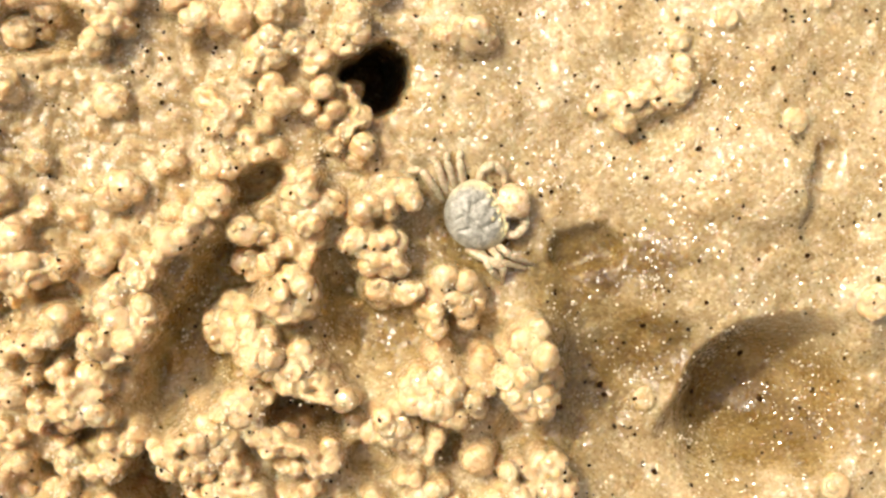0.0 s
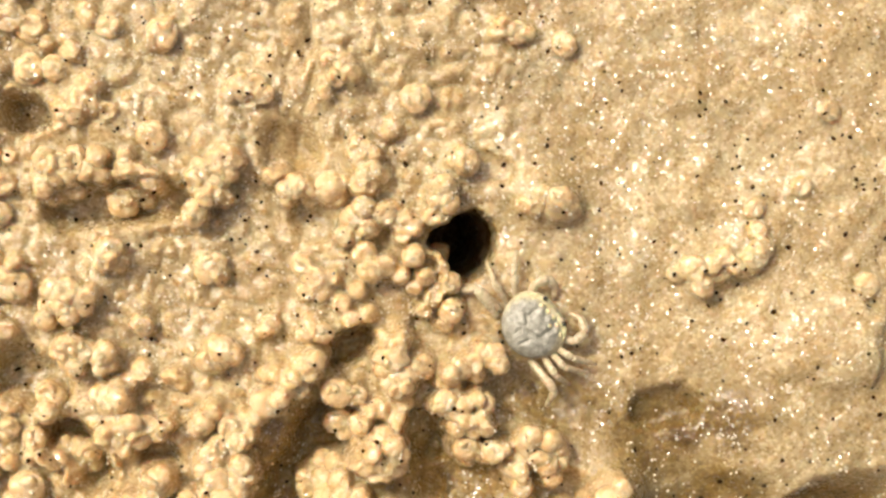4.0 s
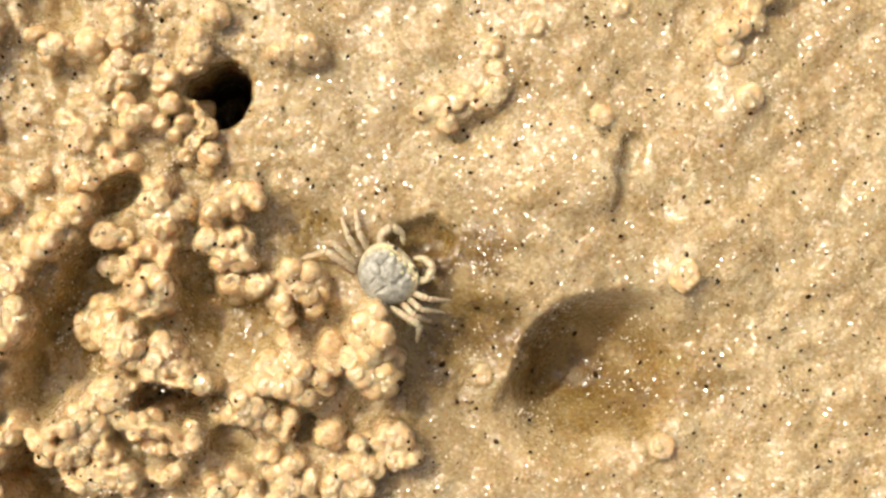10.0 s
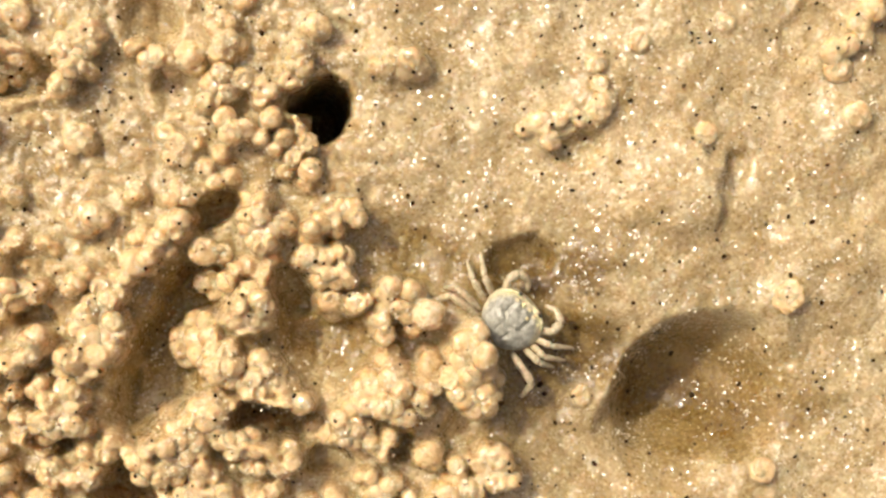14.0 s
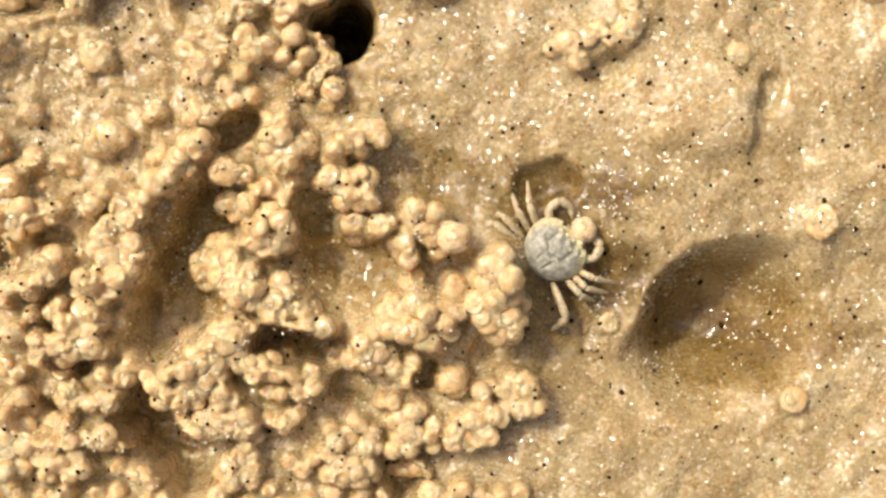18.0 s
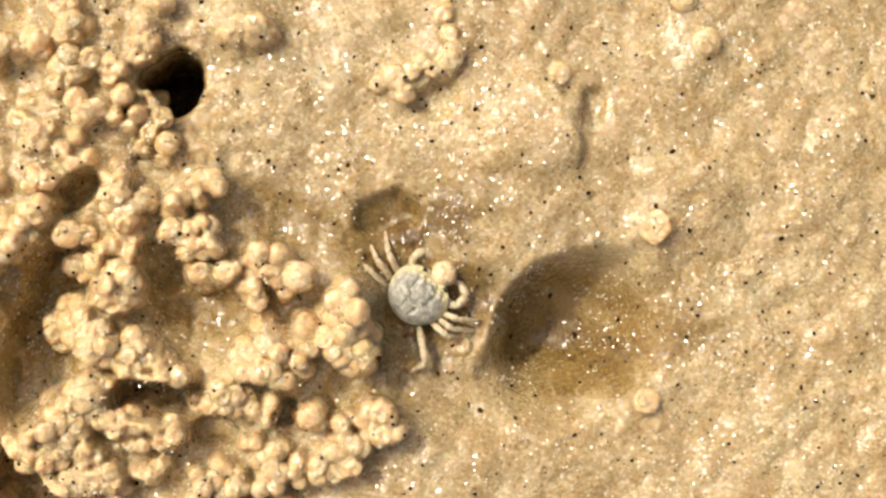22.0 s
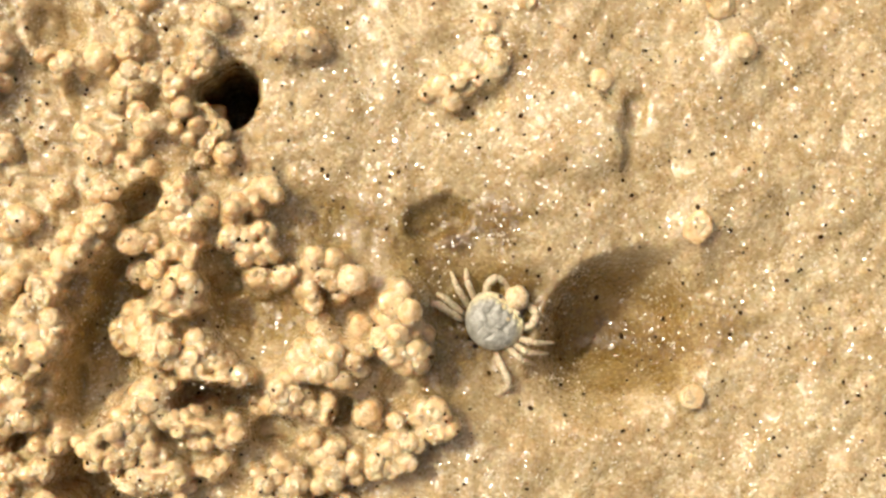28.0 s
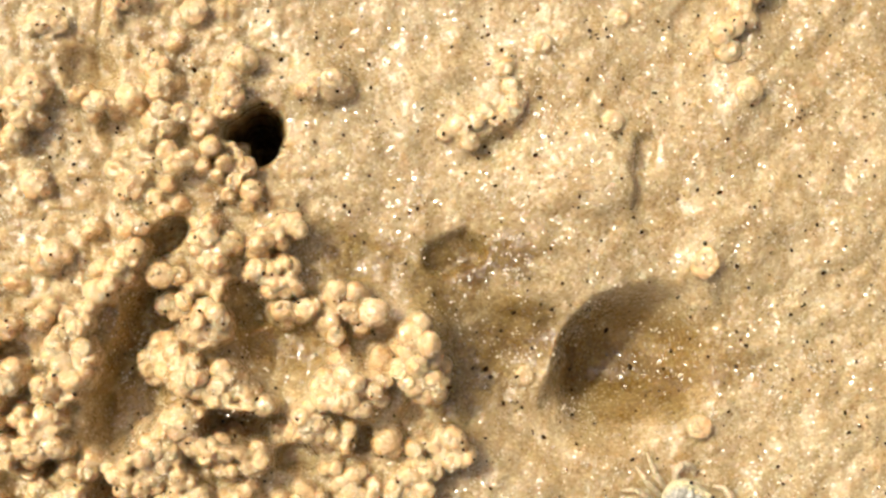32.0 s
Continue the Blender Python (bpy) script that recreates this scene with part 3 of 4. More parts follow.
clusters.append(("edge", 2.6, [(-54.9, -2.6, 1.09), (-54, -3.1, 1.33), (-52.9, -2.5, 1.09), (-52.8, -4, 1.21), (-54.3, -4, 0.97), (-52.5, -5.2, 1.09), (-53.6, -5.8, 1.09), (-54.4, -7, 1.09), (-54.7, -8.2, 0.85), (-61, -3.1, 1.33), (-60.4, -3.7, 1.21), (-60.6, -4.9, 1.09), (-56.6, -9.5, 1.46), (-57.8, -9.2, 1.21), (-59, -9, 1.21), (-55.8, -9.1, 0.97), (-59.5, -10.2, 1.09), (-57.7, -10.7, 1.09), (-56.3, -11, 0.97), (-60.4, -9.6, 0.97), (-55.5, -8.5, 0.85), (-57.7, -11.9, 0.85)]))
clusters.append(("mid_east", 0.5, [(7, 13.1, 1.19), (8.6, 13.5, 1.58), (9.8, 11.7, 1.32), (10.7, 14.2, 1.19), (12, 15.1, 1.19), (15.3, 15, 1.45), (16.1, 16.3, 1.32), (15.5, 18.1, 1.19), (15.2, 20.5, 1.19), (14.7, 13.6, 0.92), (13.3, 14.3, 1.06)]))
clusters.append(("north_east", 0.7, [(43.9, 20.5, 1.45), (43.1, 22.5, 1.45), (44.7, 23.1, 1.32), (46.7, 23.9, 1.32), (46.2, 25.9, 1.45), (47.3, 27.3, 1.45), (48.1, 29.3, 1.45), (48.7, 31.2, 1.32), (50.8, 32.3, 1.45)]))
clusters.append(("lone", 0.3, [(20.3, 23.2, 1.2), (14.5, -18.6, 1.33), (38.2, -6.4, 1.73), (46, 14.8, 1.6), (36, -27.1, 1.33), (28.3, 12.5, 1.47), (23, 31.7, 1.33), (30.6, 25.6, 0.93)]))
hollows = [  # from, to, radius, depth
    (-30.3, -6.2, -36.4, -18.3, 3.7, -5.6),
    (-15.2, -12.1, -16.5, -10.8, 5.7, -3.6),
    (-24.7, -20.3, -17.8, -21.5, 1.7, -5.5),
    (-30.3, 2.9, -27.7, 3.7, 1.7, -4.6),
    (-38.9, -28.6, -33.1, -34.8, 2.8, -7.5),
    (-9.9, -35.7, -9.1, -36.4, 2.0, -4),
    (-16.1, -25.5, -14.1, -26.0, 1.6, -3),
    (-7.8, -24.6, -6.5, -24.2, 1.2, -2.4),
    (-45.7, -23.2, -47.6, -22.2, 1.1, -2),
    (-59.1, -8.2, -55.3, -10.8, 2.3, -4),
    (-61.0, -21.1, -58.5, -19.8, 2.0, -4),
    (-64.2, -1.0, -61.0, -2.3, 2.7, -3),
    (-5.9, -11.4, -3.9, -12.8, 3.0, -2.2),
]
hollows += [
    (-20.8, 5.4, -19.2, 4.8, 1.6, -1.4),
    (-33.9, 17.1, -32.9, 16.1, 2.0, -1.3),
    (-1.1, -22.8, 0.2, -21.5, 2.0, -1.6),
    (-20.5, -5.5, -19.1, -7.5, 2.0, -2.6),
    (-36.8, 24.9, -35.9, 24.6, 3.0, -1.0),
    (-9.6, -0.2, -5.9, -2.1, 3.0, -1.0),
    (-49.6, -8.1, -47.7, -9.1, 1.6, -2.2),
    (-50.8, -28.4, -49.6, -29.0, 2.0, -2.5),
    (9.0, -6.5, 14.3, -12.5, 6.5, -1.9),
    (9.2, -16.8, 14.4, -23.6, 6.3, -2.6),
    (13.1, 10.3, 14.1, 10.7, 2.0, -0.8),
    (5.0, -2.6, 8.8, -2.0, 2.2, -1.5),
    (31.9, 7.5, 32.6, 9.5, 1.7, -0.9),
]
hollows += [
    (39.7, 23.8, 41.4, 25.8, 2.4, -0.9),
    (17.4, 25.4, 14.0, 26.7, 4.0, -0.5),
    (-15.3, 23.9, -12.7, 23.3, 1.5, -0.6),
    (11.4, 10.6, 14.8, 11.9, 1.5, -0.8),
    (-59.9, 17.0, -49.0, 18.3, 2.2, -3.0),
    (-64.9, 26.9, -63.900000000000006, 26.9, 2.2, -4.0),
    (-36.7, 24.9, -35.7, 24.9, 2.4, -1.5),
]
swells = [  # centre, radius, height
    (-8.6, 20.6, 3.2, 1.0),
    (-11.8, 20.6, 2.8, 0.7),
    (-6.1, 20.4, 4.0, 1.0),
    (37.9, -6.7, 2.7, 0.6),
    (45.7, 14.4, 2.4, 0.7),
    (35.7, -27.1, 2.0, 0.5),
    (20.1, 22.8, 2.0, 0.4),
    (2.5, -11.2, 3.1, 2.6),
    (1.8, -13.5, 2.3, 1.2),
    (14.3, -17.5, 4.0, 0.3),
    (10.7, 13.3, 4.0, 1.2),
    (16.1, 17.4, 2.7, 1.0),
    (45.6, 23.9, 3.3, 1.2),
    (48.4, 28.7, 3.3, 1.2),
    (14.9, -5.4, 6.0, 0.8),
    (4.6, 19.2, 4.7, 0.6),
    (22.4, 1.3, 7.3, 0.8),
]
dark_places = [(20.7, -24.5), (17.9, 9.2), (-6.6, 5.1), (-25.4, -6.2), (19.8, -7.2), (41.2, 2.4), (-17.3, -2.4), (27.3, -14.2), (-41.6, 19.1), (3.9, -18.5), (30.6, -1.7), (38.6, -3.9), (42.6, -7.1), (54.0, -9.1), (19.2, 16.4), (15.1, 22.9), (13.7, -10.3), (18.4, -10.4), (30.1, -19.5), (34.9, -17.6), (43.2, -17.5), (46.1, 13.0), (-22.2, 12.0), (-23.5, 23.5), (-8.1, 26.3), (-12.7, 24.0), (9.6, -17.2), (10.1, -18.3), (21.8, -18.9), (16.1, -26.6)]
crab_way = [(0, -5.67, 0.93), (0.3, -12.22, 9.34), (0.5, -13.03, 10.45), (1, -12.9, 11.42), (1.5, -11.73, 11.76), (2, -12.07, 12.0), (2.2, -14.32, 12.63), (3.5, -14.34, 12.95), (5.5, 0.65, -3.51), (6.0, 0.46, -5.94), (6.5, 1.54, -6.51), (7.0, 1.5, -6.7), (7.5, 1.04, -7.3), (8.0, 2.05, -7.58), (8.5, 2.52, -7.65), (9.0, 2.21, -7.32), (9.5, 2.6, -6.75), (10.0, 2.52, -6.23), (10.5, 2.64, -6.48), (11.0, 3.12, -7.16), (11.5, 2.73, -7.14), (12.0, 3.09, -6.64), (12.5, 2.57, -6.62), (13.0, 3.37, -5.9), (13.5, 5.18, -8.22), (14.0, 5.32, -9.34), (14.5, 5.94, -9.36), (16.5, 6.63, -10.26), (17.0, 6.75, -10.37), (17.5, 6.78, -9.99), (18.0, 7.43, -10.07), (18.5, 7.28, -10.14), (19.0, 7.61, -10.14), (19.5, 7.67, -10.56), (20.0, 8.07, -10.75), (20.5, 8.23, -10.66), (21.0, 8.14, -10.97), (21.5, 9.23, -12.34), (22.0, 9.42, -12.25), (22.5, 9.39, -12.15), (23.0, 9.89, -12.02), (23.5, 9.83, -11.95), (24.0, 10.73, -11.87), (24.5, 10.02, -12.49), (25.0, 10.33, -12.1), (25.5, 10.1, -12.46), (26.0, 10.89, -12.09), (26.5, 10.16, -12.14), (28.5, 12.74, -16.39), (29.0, 12.77, -17.46), (29.5, 14.27, -21.11), (30.0, 15.06, -21.68), (30.5, 14.99, -21.65), (31.0, 15.42, -21.92), (31.5, 15.51, -22.06), (31.7, 15.35, -22.23), (31.8, 20.04, -26.2), (31.9, 22.59, -28.13), (32.0, 33.23, -37.28)]


def zone_fill(corners, count, gap, low, high, seed):
    """Pellets strewn through a polygon, none nearer to another than the gap."""
    rng = random.Random(seed)
    xs, ys = [c[0] for c in corners], [c[1] for c in corners]
    made, taken = [], [p for _, _, some in clusters for p in some]
    for _ in range(count * 40):
        if len(made) == count:
            break
        x, y = rng.uniform(min(xs), max(xs)), rng.uniform(min(ys), max(ys))
        inside = False
        for (x1, y1), (x2, y2) in zip(corners, corners[1:] + corners[:1]):
            if (y1 > y) != (y2 > y) and x < (x2 - x1) * (y - y1) / (y2 - y1) + x1:
                inside = not inside
        if not inside or any(math.hypot(x - p[0], y - p[1]) < gap * (0.45 + 0.4 * p[2]) for p in taken + made):
            continue
        if math.hypot(x + 16.3, y - 14.9) < 4.5 or any(near_line(x, y, *h[:4]) < h[4] * 1.05 for h in hollows):
            continue
        made.append((x, y, low + (high - low) * rng.random() ** 1.8))
    return made


def near_line(x, y, x1, y1, x2, y2):
    """The distance from a place, or an array of places, to a stretch of line."""
    dx, dy = x2 - x1, y2 - y1
    s = np.clip(((x - x1) * dx + (y - y1) * dy) / (dx * dx + dy * dy + 1e-9), 0, 1)
    return np.hypot(x - x1 - s * dx, y - y1 - s * dy)


clusters.append(("bed", 1.2, zone_fill([(-74, 20), (-66, 20), (-62, -8), (-57, -20), (-57, -44), (-74, -44)], 120, 1.9, 0.8, 1.7, 1)))
clusters.append(("bed", 1.8, zone_fill([(-56, -37), (6, -37), (0, -44), (-56, -44)], 90, 1.8, 0.7, 1.6, 3)))
clusters.append(("bed", 0.5, zone_fill([(-74, 46), (-50, 46), (-66, 22), (-74, 22)], 40, 2.2, 0.8, 1.8, 4)))


def lattice(x, y, size, seed):
    """Smooth noise between -1 and 1 with bumps of that size."""
    rng = np.random.RandomState(seed)
    table = rng.rand(256, 256) * 2 - 1
    c, d = math.cos(1.9 * seed + 0.5), math.sin(1.9 * seed + 0.5)
    u, v = (c * x - d * y) / size + 91.7, (d * x + c * y) / size + 57.3
    i, j = np.floor(u).astype(int), np.floor(v).astype(int)
    a, b = u - i, v - j
    a, b = a * a * (3 - 2 * a), b * b * (3 - 2 * b)
    i0, i1, j0, j1 = i % 256, (i + 1) % 256, j % 256, (j + 1) % 256
    return (table[i0, j0] * (1 - a) + table[i1, j0] * a) * (1 - b) + (table[i0, j1] * (1 - a) + table[i1, j1] * a) * b


def spread(first, last, step, far):
    """Steps that are even between first and last and grow outwards to far."""
    mid = np.arange(first, last + step / 2, step)
    out = [step]
    while sum(out) < far:
        out.append(out[-1] * 1.45)
    tail = np.cumsum(out)
    return np.concatenate([mid[0] - tail[::-1], mid, mid[-1] + tail])


def whole(x, y, r):
    """Whether a pellet still lies on its heap as a ball; the rest have melted into it."""
    return r >= 1.3 or r >= 1.05 and int(abs(10 * x) + abs(10 * y)) % 5 < 3


def lie_of_sand(x, y):
    h = 0.55 * lattice(x, y, 11, 1) + 0.5 * lattice(x, y, 5.1, 2)
    h += 0.55 * np.abs(lattice(x, y, 4.4, 44)) / (1 + np.exp(np.clip((36 - x) / 3, -50, 50)))
    h += 2.0 * np.exp(-((x + 28) / 24) ** 2 - ((y + 16) / 14) ** 2)
    low = 2.2 / (1 + np.exp(np.clip(-(x - 21.5) / 2.6, -50, 50))) / (1 + np.exp(np.clip((y + 11.4) / np.clip(1.3 + 0.22 * (x - 33), 1.3, 6), -50, 50)))
    low = low * np.clip(1 - (x - 34) / 90, 0, 1)
    for cx, cy, r, up in swells:
        h += up * np.exp(-(((x - cx) ** 2 + (y - cy) ** 2) / r**2) ** 1.5)
    # crumbled sand between the pellets: soft lumps with creases
    west = 1 / (1 + np.exp(np.clip((x + 13 - 0.25 * np.minimum(y, 0)) / 2.5, -50, 50)))
    h += (0.16 + 1.0 * west) * (0.9 * np.abs(lattice(x, y, 2.7, 41)) + 0.5 * np.abs(lattice(x, y, 1.4, 42)))
    # the scarp: a low step that falls away on its right
    sx = np.interp(y, [-2, 2.7, 6.1, 8.8, 11.5, 13.8, 16], [29.8, 30.1, 29.0, 29.4, 28.3, 26.0, 25])
    gate = np.exp(-(((y - 7.0) / 5.5) ** 4))
    side = x - sx - 1.3 * lattice(x, y, 3.6, 8)
    h += gate * 2.4 * np.where(side < 0, np.exp(-((side / 9) ** 2)), np.exp(-((side / 0.8) ** 2)))
    # the heaps: rounded tops and steep flanks, melted into one another
    melt = np.ones_like(h)
    for name, lift, some in clusters:
        squat = SQUAT.get(name, 0.95)
        rng = random.Random(len(some) + int(lift * 10))
        for cx, cy, r in some:
            i = np.searchsorted(GX, [cx - 4.5, cx + 4.5])
            j = np.searchsorted(GY, [cy - 4.5, cy + 4.5])
            base, wide = (0.5, 0.97) if whole(cx, cy, r) else (0.25, 1.12)
            d = np.hypot(x[j[0]:j[1], i[0]:i[1]] - cx, y[j[0]:j[1], i[0]:i[1]] - cy) / (wide * r)
            top = (lift + rng.uniform(-0.25, 0.25) * lift - 0.16 * r) + squat * r * np.where(d < 0.8, base + (1 - base) * np.sqrt(np.maximum(1 - d * d, 0.36)), 0.6 + 0.4 * base - 8.0 * (d - 0.8))
            melt[j[0]:j[1], i[0]:i[1]] += np.exp(np.maximum(top, -5) / MELT)
    heap = MELT * np.log(melt)
    clod = np.minimum(heap / 1.2, 1)
    h += heap + clod * (0.35 * lattice(x, y, 3.1, 31) + 0.14 * lattice(x, y, 1.1, 32) + 0.10 * lattice(x, y, 0.5, 33))
    HEAPED.append(clod)
    for x1, y1, x2, y2, r, down in hollows:
        d = near_line(x, y, x1, y1, x2, y2) + 0.5 * lattice(x, y, 2.2, 9)
        h += 1.3 * down * np.exp(-((np.maximum(d, 0) / r) ** (5 if r < 4 else 3)))
    # the pit: a steep wall towards the sun, a long slope away from it
    dx, dy = x - 26.3, y + 18.4
    turn = np.degrees(np.arctan2(dy, dx))
    facing = np.sqrt(0.5 + 0.5 * np.cos(np.radians(turn - 112))) ** 1.7
    reach = np.interp(turn, [-180, -160, -130, -100, -60, -20, 20, 43, 71, 100, 138, 168, 180], [10.6, 12.0, 13.5, 14, 15, 17, 15.5, 14.4, 12.0, 10.2, 9.4, 9.7, 10.6])
    reach = reach + 0.6 * lattice(x, y, 4, 12)
    inner = np.exp(-((np.hypot(dx, dy) / 4.5) ** 2))
    reach = reach * (1 - inner) + 11.0 * inner
    facing = facing * (1 - inner) + 0.7 * inner
    rho = np.hypot(dx, dy) / reach
    bowl = 0.5 + 0.5 * np.cos(np.pi * np.clip(rho, 0, 1) ** (1.0 + 0.7 * facing))
    h -= ((14.0 * bowl) ** 4 + low**4) ** 0.25
    # the burrow
    dx, dy = x + 16.6, y - 14.9
    turn = np.degrees(np.arctan2(dy, dx))
    reach = np.interp(turn, [-180, -162, -129, -105, -73, -30, 8, 41, 75, 128, 175, 180], [3.8, 2.6, 2.5, 3.8, 3.5, 3.1, 3.2, 3.7, 3.7, 2.8, 3.9, 3.9])
    reach = reach + 0.12 * lattice(x, y, 0.8, 5)
    rho = np.hypot(dx, dy) / reach
    h -= 45.0 / (1 + np.exp(np.clip((rho - 0.98) / 0.035, -50, 50))) + 1.2 * np.exp(-(((dx - 3.0) / 2.6) ** 2) - (dy / 3.2) ** 2)
    h += 0.3 * lattice(x, y, 2.3, 3) + 0.08 * lattice(x, y, 1.05, 4) + 0.04 * lattice(x, y, 0.55, 6)
    return h


HEAPED = []
STEP, MELT = 0.2, 0.6
SQUAT = {"bed": 0.6, "rim": 0.8, "flat": 0.6, "saddle": 0.7, "scatter": 0.6, "crumbs": 0.55, "curb": 0.5, "shelf": 0.5, "knob": 0.7, "mid_east": 0.65, "north_east": 0.65, "lone": 0.45}
GX, GY = spread(-74, 78, STEP, 40000.0), spread(-50, 48, STEP, 40000.0)
MX, MY = np.meshgrid(GX, GY)
GZ = lie_of_sand(MX, MY)


def ground_z(x, y):
    """The height of the sand, in millimetres."""
    i = int(np.clip(np.searchsorted(GX, x) - 1, 0, len(GX) - 2))
    j = int(np.clip(np.searchsorted(GY, y) - 1, 0, len(GY) - 2))
    a, b = (x - GX[i]) / (GX[i + 1] - GX[i]), (y - GY[j]) / (GY[j + 1] - GY[j])
    return float((GZ[j, i] * (1 - a) + GZ[j, i + 1] * a) * (1 - b) + (GZ[j + 1, i] * (1 - a) + GZ[j + 1, i + 1] * a) * b)


def sheet(name):
    """The ground, one sheet to the horizon."""
    rows, cols = GZ.shape
    mesh = bpy.data.meshes.new(name)
    index = np.arange(rows * cols).reshape(rows, cols)
    quads = np.stack([index[:-1, :-1], index[:-1, 1:], index[1:, 1:], index[1:, :-1]], -1).reshape(-1, 4)
    mesh.vertices.add(rows * cols)
    mesh.vertices.foreach_set("co", (np.stack([MX, MY, GZ], -1) * MM).astype(np.float32).ravel())
    mesh.loops.add(quads.size)
    mesh.loops.foreach_set("vertex_index", quads.ravel().astype(np.int32))
    mesh.polygons.add(len(quads))
    mesh.polygons.foreach_set("loop_start", (np.arange(len(quads)) * 4).astype(np.int32))
    mesh.polygons.foreach_set("use_smooth", np.ones(len(quads), bool))
    mesh.update(calc_edges=True)
    mesh.validate()
    tint = mesh.attributes.new("rolled", "FLOAT", "POINT")
    tint.data.foreach_set("value", HEAPED[0].astype(np.float32).ravel())
    mesh.materials.append(SAND)
    return tagged(new(name, mesh), "damp tan beach sand with hollows and a burrow", "sand", kind="structure")


ground = sheet("ground")


# ---- helpers for things ----
def mesh_of(name, bm, material):
    mesh = bpy.data.meshes.new(name)
    bm.to_mesh(mesh)
    bm.free()
    for face in mesh.polygons:
        face.use_smooth = True
    mesh.materials.append(material)
    return mesh


def part(name, bm, material, parent, label=""):
    """One mesh object under a thing or a part."""
    ob = new(name, mesh_of(name, bm, material))
    ob.parent = parent
    return tagged(ob, label)


def pellet_mesh(seed, radius=1.0, detail=3):
    """A rolled ball of sand, lumpy and a little flattened; radius in millimetres."""
    bm = bmesh.new()
    bmesh.ops.create_icosphere(bm, subdivisions=detail, radius=1.0)
    off = Vector((seed * 7.3, seed * 3.1, seed * 5.7))
    for v in bm.verts:
        d = v.co.normalized()
        knob = 0.45 - noise.voronoi(d * 1.9 + off)[0][0]
        bump = 1 + 0.16 * knob + 0.14 * noise.noise(d * 1.3 + off) + 0.08 * noise.noise(d * 2.7 + off) + 0.06 * noise.noise(d * 5.5 + off) + 0.05 * noise.noise(d * 10 + off)
        v.co = Vector((d.x, d.y, d.z * 0.92)) * bump * radius * MM
    return bm


PELLETS = [mesh_of("pellet", pellet_mesh(k), PELLET) for k in range(8)]
dice = random.Random(11)


def pellet_cluster(name, label, some):
    """A heap of sand pellets: an empty at its base that carries every pellet."""
    cx, cy = sum(p[0] for p in some) / len(some), sum(p[1] for p in some) / len(some)
    base = Vector((cx, cy, ground_z(cx, cy))) * MM
    some = [p for p in some if name == "lone" or whole(*p)]
    if not some:
        return None
    heap = tagged(new("pellet_heap"), label, "sand pellets", "pellet heaps")
    heap.location = base
    for x, y, r in some:
        ball = new("pellet", dice.choice(PELLETS))
        ball.parent = heap
        size = r * dice.uniform(1.02, 1.14)
        squat = SQUAT.get(name, 0.95)
        proud = dice.uniform(-0.14, 0.02) if squat <= 0.7 else dice.uniform(-0.04, 0.16)
        ball.location = Vector((x, y, ground_z(x, y) - (0.92 * squat - proud) * r)) * MM - base
        ball.rotation_euler = (dice.uniform(-0.3, 0.3), dice.uniform(-0.3, 0.3), dice.uniform(0, 6.3))
        ball.scale = (size * dice.uniform(0.92, 1.14), size * dice.uniform(0.92, 1.14), size * squat)
    return heap


ABOUT = {
    "lone": "single pale sand pellets half sunk in the sand", "bed": "bed of small sunken tan sand pellets",
    "mid_east": "low ridge of fused pale sand pellets", "north_east": "low ridge of fused pale sand pellets",
    "shelf": "smooth worn lump of pellets beside the burrow", "knob": "small rounded lump of pellets above the burrow",
    "wall": "crumbly bank of fused sand pellets beside the burrow", "brow": "crumbly bank of fused sand pellets beside the burrow",
    "rim": "loose cluster of pale sand pellets above the burrow", "chain": "knobbly chain of pale wet sand pellets",
    "drop": "drooping clump of pale wet sand pellets", "column": "upright knobbly clump of pale sand pellets",
    "ridge": "high ridge of pale pellets over a shaded hollow", "crest": "high ridge of pale pellets over a shaded hollow",
    "middle": "tall clump of pellets beside a shaded hollow", "bridge": "arm of fused pellets ending in a single ball",
    "heart": "broad heap of pellets between two dark hollows", "east": "thick rounded heap of pellets beside the crab",
    "cake": "wide flat-topped heap of fused pale pellets", "fringe": "thin overhanging fringe of fused sand pellets",
    "scatter": "worn sand pellets sinking into wet sand", "crumbs": "few worn pellets sinking into wet sand",
    "flat": "worn sand pellets sinking into wet sand", "curb": "low worn line of pellets in wet sand",
    "saddle": "sunken brown pellets between two higher heaps", "southeast": "row of large round pellets on wet sand",
}
for name, lift, some in clusters:
    about = ABOUT.get(name, "heap of pale tan rolled sand pellets")
    pellet_cluster(name, about, some)


# ---- dark mineral grains ----
def strew(count, seed):
    """Places for grains on the sand and the heaps, in millimetres."""
    rng = random.Random(seed)
    return [(rng.uniform(-70, 72), rng.uniform(-46, 44), 0.10 + 0.19 * rng.random() ** 2.0) for _ in range(count)]


def grain_shape(bm, x, y, z, size, rng):
    m = Matrix.LocRotScale(Vector((x, y, z)) * MM, Euler((rng.uniform(0, 6), rng.uniform(0, 6), rng.uniform(0, 6))), Vector((1.35, 0.9, 0.8)) * size * MM)
    bmesh.ops.create_icosphere(bm, subdivisions=1, radius=1.0, matrix=m)


def tops():
    """The height over the sand of the pellets, by place."""
    return [(x, y, r, ground_z(x, y) - 0.85 * r) for _, _, some in clusters for x, y, r in some]


BALLS = tops()
BALL_AT = np.array(BALLS)


def surface_z(x, y):
    d2 = (BALL_AT[:, 0] - x) ** 2 + (BALL_AT[:, 1] - y) ** 2
    over = BALL_AT[:, 3] + 0.95 * np.sqrt(np.maximum(BALL_AT[:, 2] ** 2 - d2, 0)) - 100 * (d2 > BALL_AT[:, 2] ** 2 * 0.9)
    return max(ground_z(x, y), float(over.max()))


